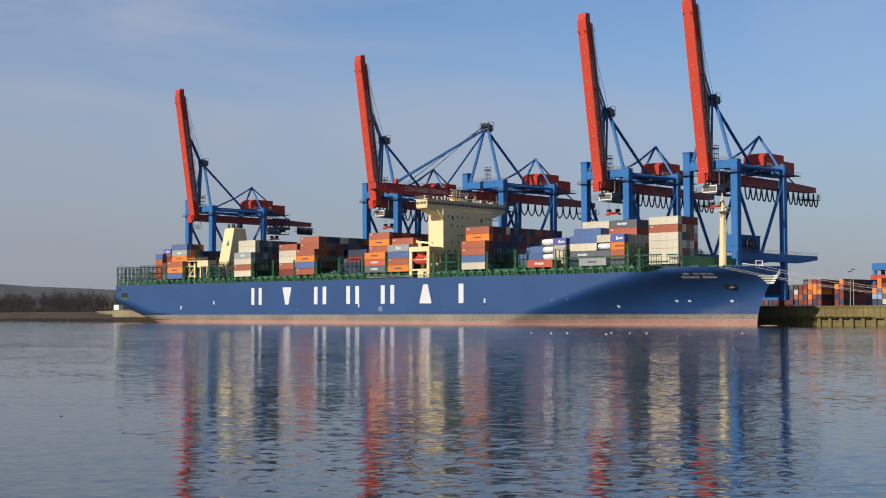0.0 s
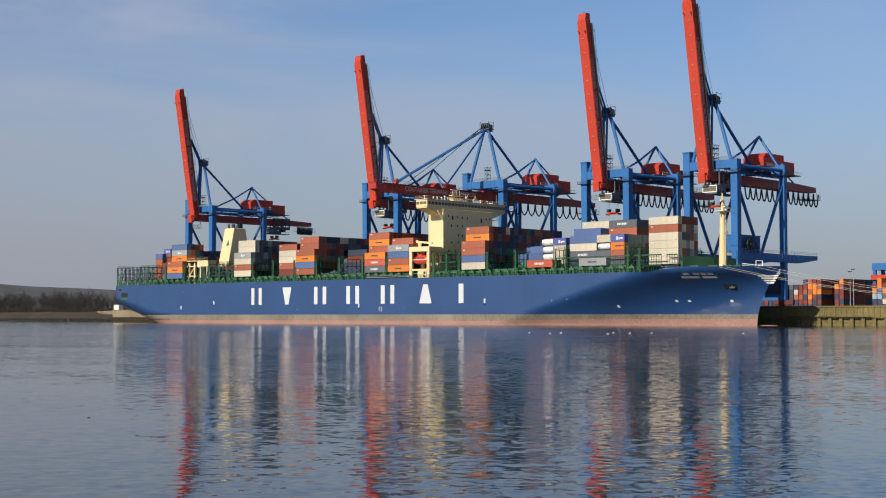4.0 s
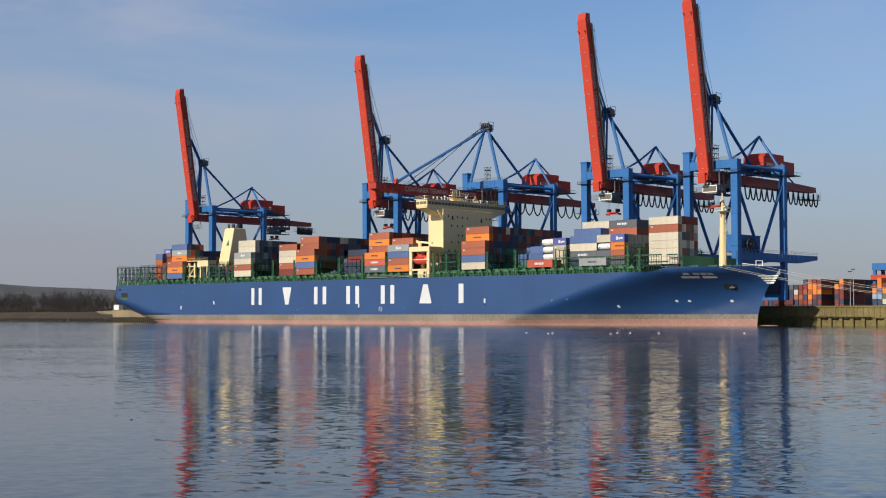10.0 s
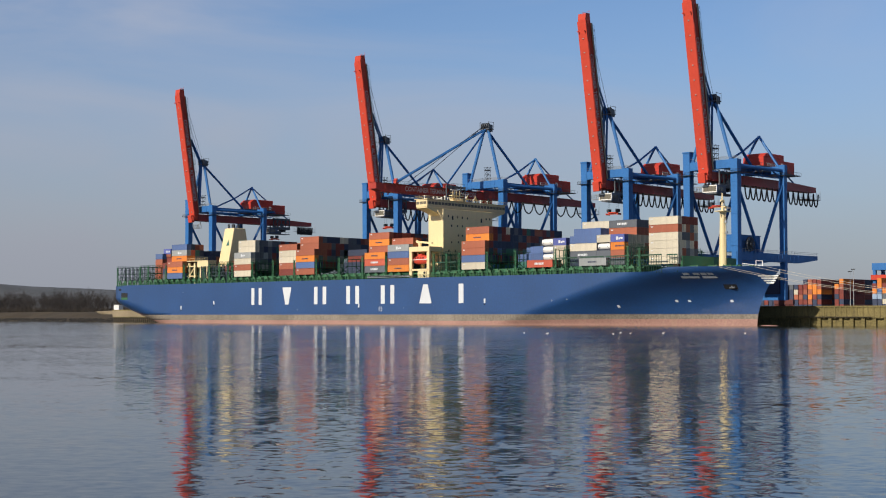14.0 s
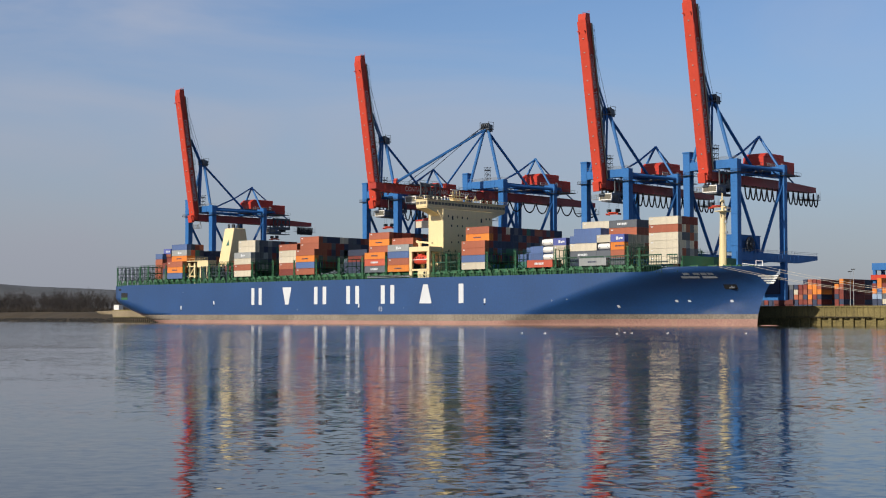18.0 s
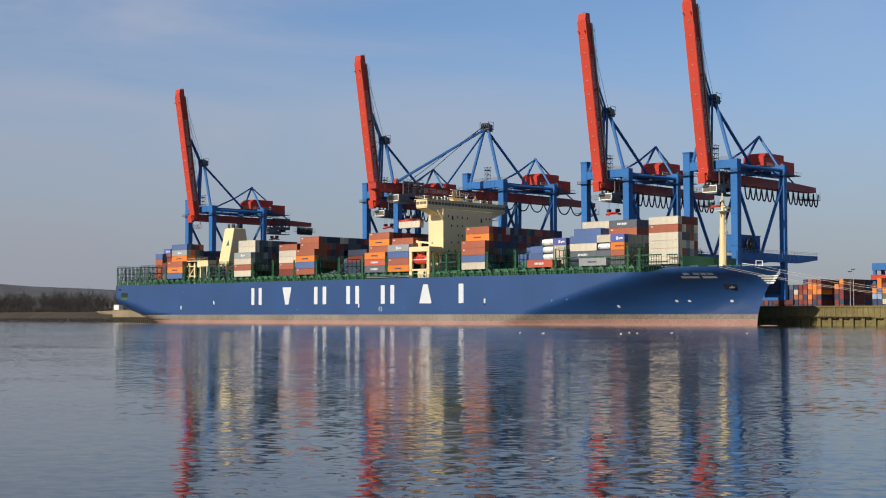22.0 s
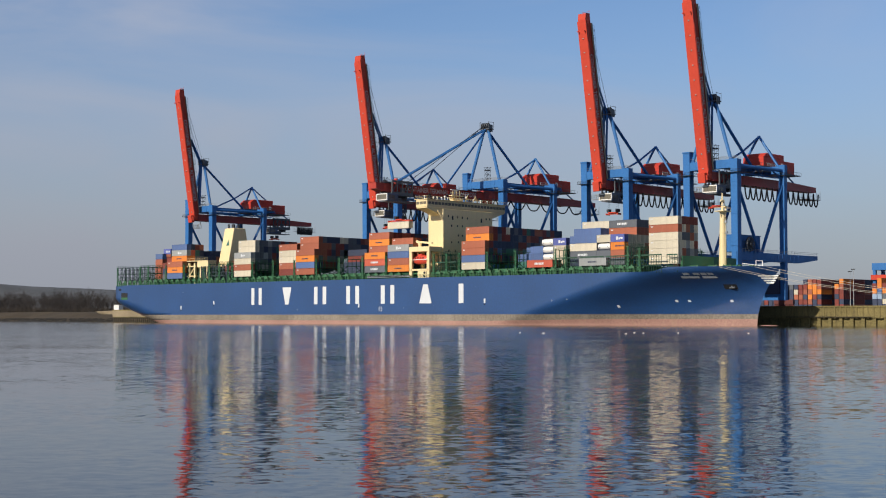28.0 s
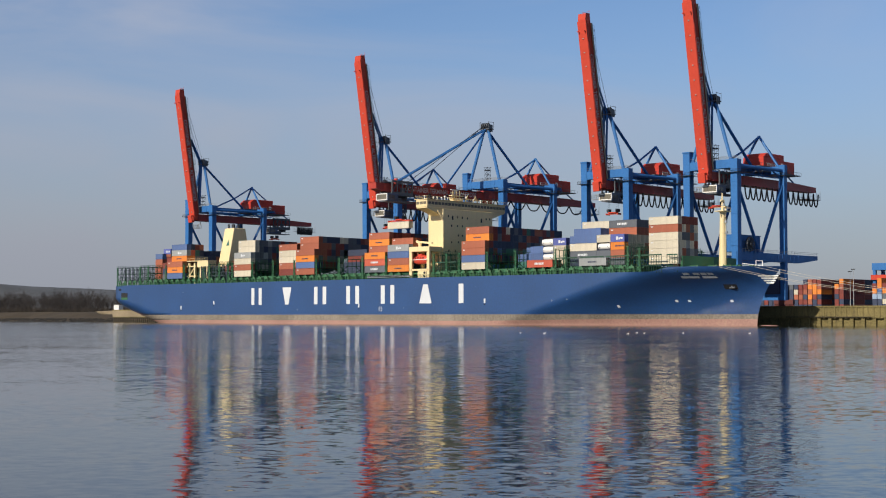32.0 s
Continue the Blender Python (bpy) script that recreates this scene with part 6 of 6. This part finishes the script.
def crane(s, raised=True, trolley_at=-6.0, loops=(22.0, 16, 3.4), spreader_z=44.6):
    c = thing("quay_crane", "blue container gantry crane with a red boom %s" % ("raised" if raised else "lowered over the ship"),
              "crane", s, 55.0, 0, group="quay cranes")

    def add(key, name, x=0.0, y=0.0, z=0.0, label="", parent=None):
        ob = part(name, cq[key], None, parent or c, label)
        ob.location = (x, y, z)
        return ob

    for x in (-LEG_A, LEG_A):
        add("leg_water", "leg", x)
        add("leg_land", "leg", x, GAUGE)
        add("bogie", "bogie", x, 0)
        add("bogie", "bogie", x, GAUGE)
        add("lower_girder", "lower_girder", x)
        add("lower_rail", "guard_rail", x)
        for key in ("brace_a", "brace_b", "top_tube", "deck_strut"):
            add(key, "top_tube" if key == "top_tube" else "brace", x)
        for y, z in ((0, 57.4), (GAUGE, 58.6)):
            add("collar", "platform", x, y, z)
            add("collar_rail", "guard_rail", x, y, z)
    add("portal_beam", "portal_beam")
    add("sill_beam", "sill_beam")
    add("sill_beam", "sill_beam", 0, GAUGE)
    add("electric_house", "electric_house", 0, GAUGE)
    add("land_beam", "portal_beam", 0, GAUGE)
    add("beam_rail", "guard_rail")
    add("block", "winch_housing", -LEG_A)
    add("stair_cage", "stair_cage", 1.5, 0.2, 0, "dark steel stair cage")
    head = (0, 1.0, 86.0)
    for x in (-8.5, 8.5):
        for name, p0, p1, r in (("mast_leg", (x * 0.16, head[1], head[2] - 1), (x, 0, 62.4), 0.7), ("rear_mast_leg", (0, GAUGE, 75.4), (x, GAUGE, 62.5), 0.5),
                                ("backstay", (x * 0.02, head[1] + 0.8, head[2] - 1), (x * 0.02, 31.5, 60.8), 0.48)):
            bm = B()
            tube(bm, p0, p1, r, 10)
            part(name, bm, CRANE_BLUE, c)
    for p0, p1, r in (((0, GAUGE, 75.2), (0, 22.6, 68.2), 0.42), ((0, 22.6, 68.2), (0, 8.0, 62.0), 0.42), ((0, GAUGE, 75.2), (0, 47.5, 67.2), 0.35),
                      ((0, 63.0, 58.0), (0, 56.0, 61.5), 0.3)):
        bm = B()
        tube(bm, p0, p1, r, 8)
        part("tie_bar", bm, CRANE_BLUE, c)
    add("sheave_head", "sheave_head", label="dark cluster of rope sheaves")
    add("girder", "girder", label="main girder in a red darkened for shade")
    add("end_gallery", "end_gallery", label="galvanised gallery at the girder's end")
    loop = cable_loop(loops[2], 5.4 if loops[2] > 2 else 4.2)
    if raised:
        for i in range(loops[1]):
            part("cable_loop", loop, None, c).location = (2.9, loops[0] + i * loops[2], 54.5)
    else:
        for i in range(LOOPS):
            for way in (1, -1):
                FESTOON.append((part("cable_arm", arm_mesh(way), None, c), i, way))
    add("machine_a", "machinery_house", label="red machinery house")
    add("machine_b", "machinery_house", label="red rear machinery house")
    add("machine_deck", "walkway")
    add("machine_frame", "support_frame")
    add("house_rail", "guard_rail", label="white handrail along the machinery house")
    add("platform_house", "platform_house", label="blue house on the lower platform")
    add("cable_reel", "cable_reel", label="dark cable reel")
    add("gallery", "lattice_gallery", label="galvanised lattice gallery")
    hinge = Matrix.Translation((0, -4.1, 56.4))
    m = hinge @ Matrix.Rotation(radians(-80.8), 4, 'X') if raised else Matrix.Translation((0, 0.9, 55.5))
    boom = part("boom", cq["boom" if raised else "boom_low"], None, c, "red box boom" if raised else "red box boom in a copy of its paint darkened for shade")
    boom.matrix_basis = m
    add("knuckle", "hinge_block", parent=boom)
    add("boom_walkway", "walkway", parent=boom)
    lt = part("lettering", LETTERS, None, boom, "pale grey lettering along the boom")
    lt.matrix_basis = Matrix.Translation((2.02, -52.5, -0.75)) @ Matrix.Rotation(radians(90), 4, 'Z') @ Matrix.Rotation(radians(90), 4, 'X')
    for i in range(11):
        add("lamp", "lamp_cover", 0.1, -59 + i * 5.6, -1.65, parent=boom)
    if raised:
        # the folded forestays and their slack ropes
        for p0, p1, r in (((0.75, -0.4, 85.2), (0.75, -1.4, 62.8), 0.5), ((-0.75, -0.4, 85.2), (-0.75, -1.4, 62.8), 0.5), ((0.6, 0, 85.6), (0.6, -7.2, 98.5), 0.4), ((-0.6, 0, 85.6), (-0.6, -7.2, 98.5), 0.4),
                          ((0.9, 0.4, 87.0), (0.9, -9.0, 112.0), 0.07), ((-0.9, 0.4, 87.0), (-0.9, -8.6, 110.0), 0.07)):
            bm = B()
            tube(bm, p0, p1, r, 6)
            part("forestay" if r > 0.2 else "rope", bm, CRANE_BLUE if r > 0.2 else DARK, c)
    else:
        for p0, p1, r in (((0.6, 0, 85.4), (0.6, -55.0, 58.2), 0.38), ((-0.6, 0, 85.4), (-0.6, -55.0, 58.2), 0.38),
                          ((0.25, 0.4, 85.0), (0.25, -25.4, 58.4), 0.26), ((-0.25, 0.4, 85.0), (-0.25, -25.4, 58.4), 0.26),
                          ((0.4, 0, 87.4), (0.4, -48.0, 59.0), 0.12), ((-0.4, 0, 87.2), (-0.4, -42.0, 59.0), 0.12)):
            bm = B()
            tube(bm, p0, p1, r, 6)
            part("forestay" if r > 0.2 else "rope", bm, CRANE_BLUE if r > 0.2 else DARK, c)
        for y in (-55.0, -25.4):
            bm = B()
            v = box(bm, -0.8, 0.8, y - 1.0, y + 1.0, 57.2, 59.8)
            for k in range(4, 8):
                v[k].co.y = y + (v[k].co.y - y) * 0.3
            part("stay_anchor", bm, CRANE_RED, c)
    trolley = add("trolley", "trolley", 0, trolley_at, 0, "dark steel trolley")
    for x in (-3.25, 3.25):
        add("trolley_side", "side_frame", x, parent=trolley)
    for y in (-3.2, 3.2):
        add("drum", "rope_drum", 0, y, parent=trolley)
    add("cab", "cab", label="navy driver's cab with a white window frame", parent=trolley)
    add("cab_frame", "cab_frame", label="white window frame", parent=trolley)
    add("cab_side", "cab_window", parent=trolley)
    add("cab_front", "cab_window", parent=trolley)
    add("cab_platform", "cab_platform", parent=trolley)
    spreader = add("spreader_short" if raised else "spreader_long", "spreader", 0, trolley_at + (-2.5 if raised else 2.0), spreader_z, "red lifting spreader")
    for x in (-2.2, 2.2):
        add("headblock", "sheave_block", x, parent=spreader)
    add("hoist_ropes", "hoist_rope", parent=spreader)
    return trolley, spreader


crane(8.6 - 10.5, True, 54.0, (66.0, 12, 0.95), 46.5)
crane(149.2 - 10.5, True, 7.0, (8.0, 16, 4.2))
low_trolley, low_spreader = crane(213.9 - 10.5, False, 12.0, (25.0, 12, 4.2), 30.0)
crane(280.1 - 10.5, True, 7.0, (13.0, 15, 4.2))
crane(329.8 - 10.5, True, 6.0, (19.0, 14, 4.2))

# ---- the container on the lowered crane, and gulls on the water ----
load = container("W", 0, 0, 0, where="hanging from a crane's spreader", group="containers on a crane")


GULL_WHITE = surface("white_feathers", (0.85, 0.85, 0.83), 0.8, vary=0.05)


def gull(eye_x, d):
    """A gull afloat; eye_x metres to the right of the camera, d metres ahead."""
    g = new("gull")
    g.matrix_world = pose(eye_x, d, 0)
    g.scale = (0.7, 0.7, 0.7)
    tagged(g, "white gull with grey wings resting on the water", "gull", "gulls on the water")
    bm = B()
    bmesh.ops.create_uvsphere(bm, u_segments=10, v_segments=6, radius=1.0, matrix=Matrix.Translation((0, 0, 0.07)) @ Matrix.Diagonal((0.24, 0.12, 0.12, 1)))
    part("body", bm, GULL_WHITE, g, smooth=True)
    bm = B()
    bmesh.ops.create_uvsphere(bm, u_segments=8, v_segments=6, radius=0.075, matrix=Matrix.Translation((0.2, 0, 0.24)))
    tube(bm, (0.17, 0, 0.1), (0.2, 0, 0.22), 0.05, 6)
    part("head", bm, GULL_WHITE, g, smooth=True)
    bm = B()
    tube(bm, (0.26, 0, 0.235), (0.33, 0, 0.225), 0.018, 5, 0.006)
    part("bill", bm, CONT["O"], g)
    for y in (-0.1, 0.1):
        bm = B()
        bmesh.ops.create_uvsphere(bm, u_segments=8, v_segments=6, radius=1.0, matrix=Matrix.Translation((-0.1, y, 0.12)) @ Matrix.Diagonal((0.24, 0.035, 0.07, 1)))
        part("wing", bm, CAB_GREY, g, smooth=True)
    return g


GULLS = []
for x0, x1, x2, x3, d in ((17.2, 15.6, 14.9, 15.1, 270), (20.4, 19.4, 18.8, 19.1, 262), (24.0, 20.0, 19.5, 19.7, 268), (30.0, 31.6, 33.2, 34.0, 255),
                          (33.0, 35.2, 37.1, 38.0, 272), (35.8, 36.0, 38.0, 38.6, 266), (39.3, 43.0, 44.8, 46.4, 268), (57.0, 57.6, 58.0, 58.4, 264)):
    GULLS.append((gull(x0, d), x0, x1, x2, x3, d))


bm = B()
tube(bm, (-0.1, 0, 0.01), (0.09, 0.02, 0.015), 0.035, 6, 0.02)
tube(bm, (0.0, 0, 0.02), (0.04, 0.06, 0.07), 0.012, 5)
drift = new("driftwood", mesh_of(bm, "driftwood", WOOD_BARE))
drift.matrix_world = pose(-12.6, 45.9, 0)
drift.scale = (0.45, 0.45, 0.45)
tagged(drift, "small dark piece of driftwood floating on the water", "driftwood")


# ---- what moves ----
def motions():
    # the sheet of water drifts slowly, and its ripples with it
    walk(water, [(0.0, pose(0, 0, 0)), (16.0, pose(2.2, -3.4, 0)), (32.0, pose(4.4, -6.8, 0))])
    # the trolley of the lowered crane: y of the load, height of the load's underside
    rows = [(0.0, 12.0, 14.0), (6.0, 12.0, 22.0), (9.0, 7.0, 31.0), (11.0, -3.0, 37.5), (13.0, -15.0, 40.4), (15.0, -25.0, 40.6), (17.0, -32.7, 40.6),
            (19.0, -38.9, 40.4), (21.0, -44.3, 40.1), (23.0, -47.3, 39.6), (25.0, -49.6, 39.2), (28.0, -52.5, 39.3), (32.0, -52.5, 39.3)]
    walk(low_trolley, [(t, pose(0, y - 2.0, 0)) for t, y, z in rows])
    walk(low_spreader, [(t, pose(0, y, z + CH + 0.02)) for t, y, z in rows])
    for arm, i, way in FESTOON:
        turns = []
        for t, y, z in rows:
            pitch = (77.0 - (y - 2.0) - 6.0) / LOOPS
            swing = math.degrees(math.asin(min(0.95, pitch / 2 / ARM)))
            foot = 77.0 - pitch * (i + (1 if way > 0 else 0))
            turns.append((t, pose(2.9, foot, 54.5, way * swing, 0, 0)))
        walk(arm, turns)
    crane_at = SITE @ pose(213.9 - 10.5, 55.0, 0)
    walk(load, [(t, crane_at @ pose(-LONG / 2, y - CW / 2, z)) for t, y, z in rows])
    walk(drift, [(0.0, pose(-12.6, 45.9, 0)), (9.0, pose(-10.2, 44.5, 0, 0, 0, 10)), (32.0, pose(-4.2, 41.5, 0, 0, 0, 35))])
    for g, x0, x1, x2, x3, d in GULLS:
        walk(g, [(0.0, pose(x0, d, 0)), (16.0, pose(x1, d, 0)), (25.0, pose(x2, d, 0)), (32.0, pose(x3, d, 0))])


motions()
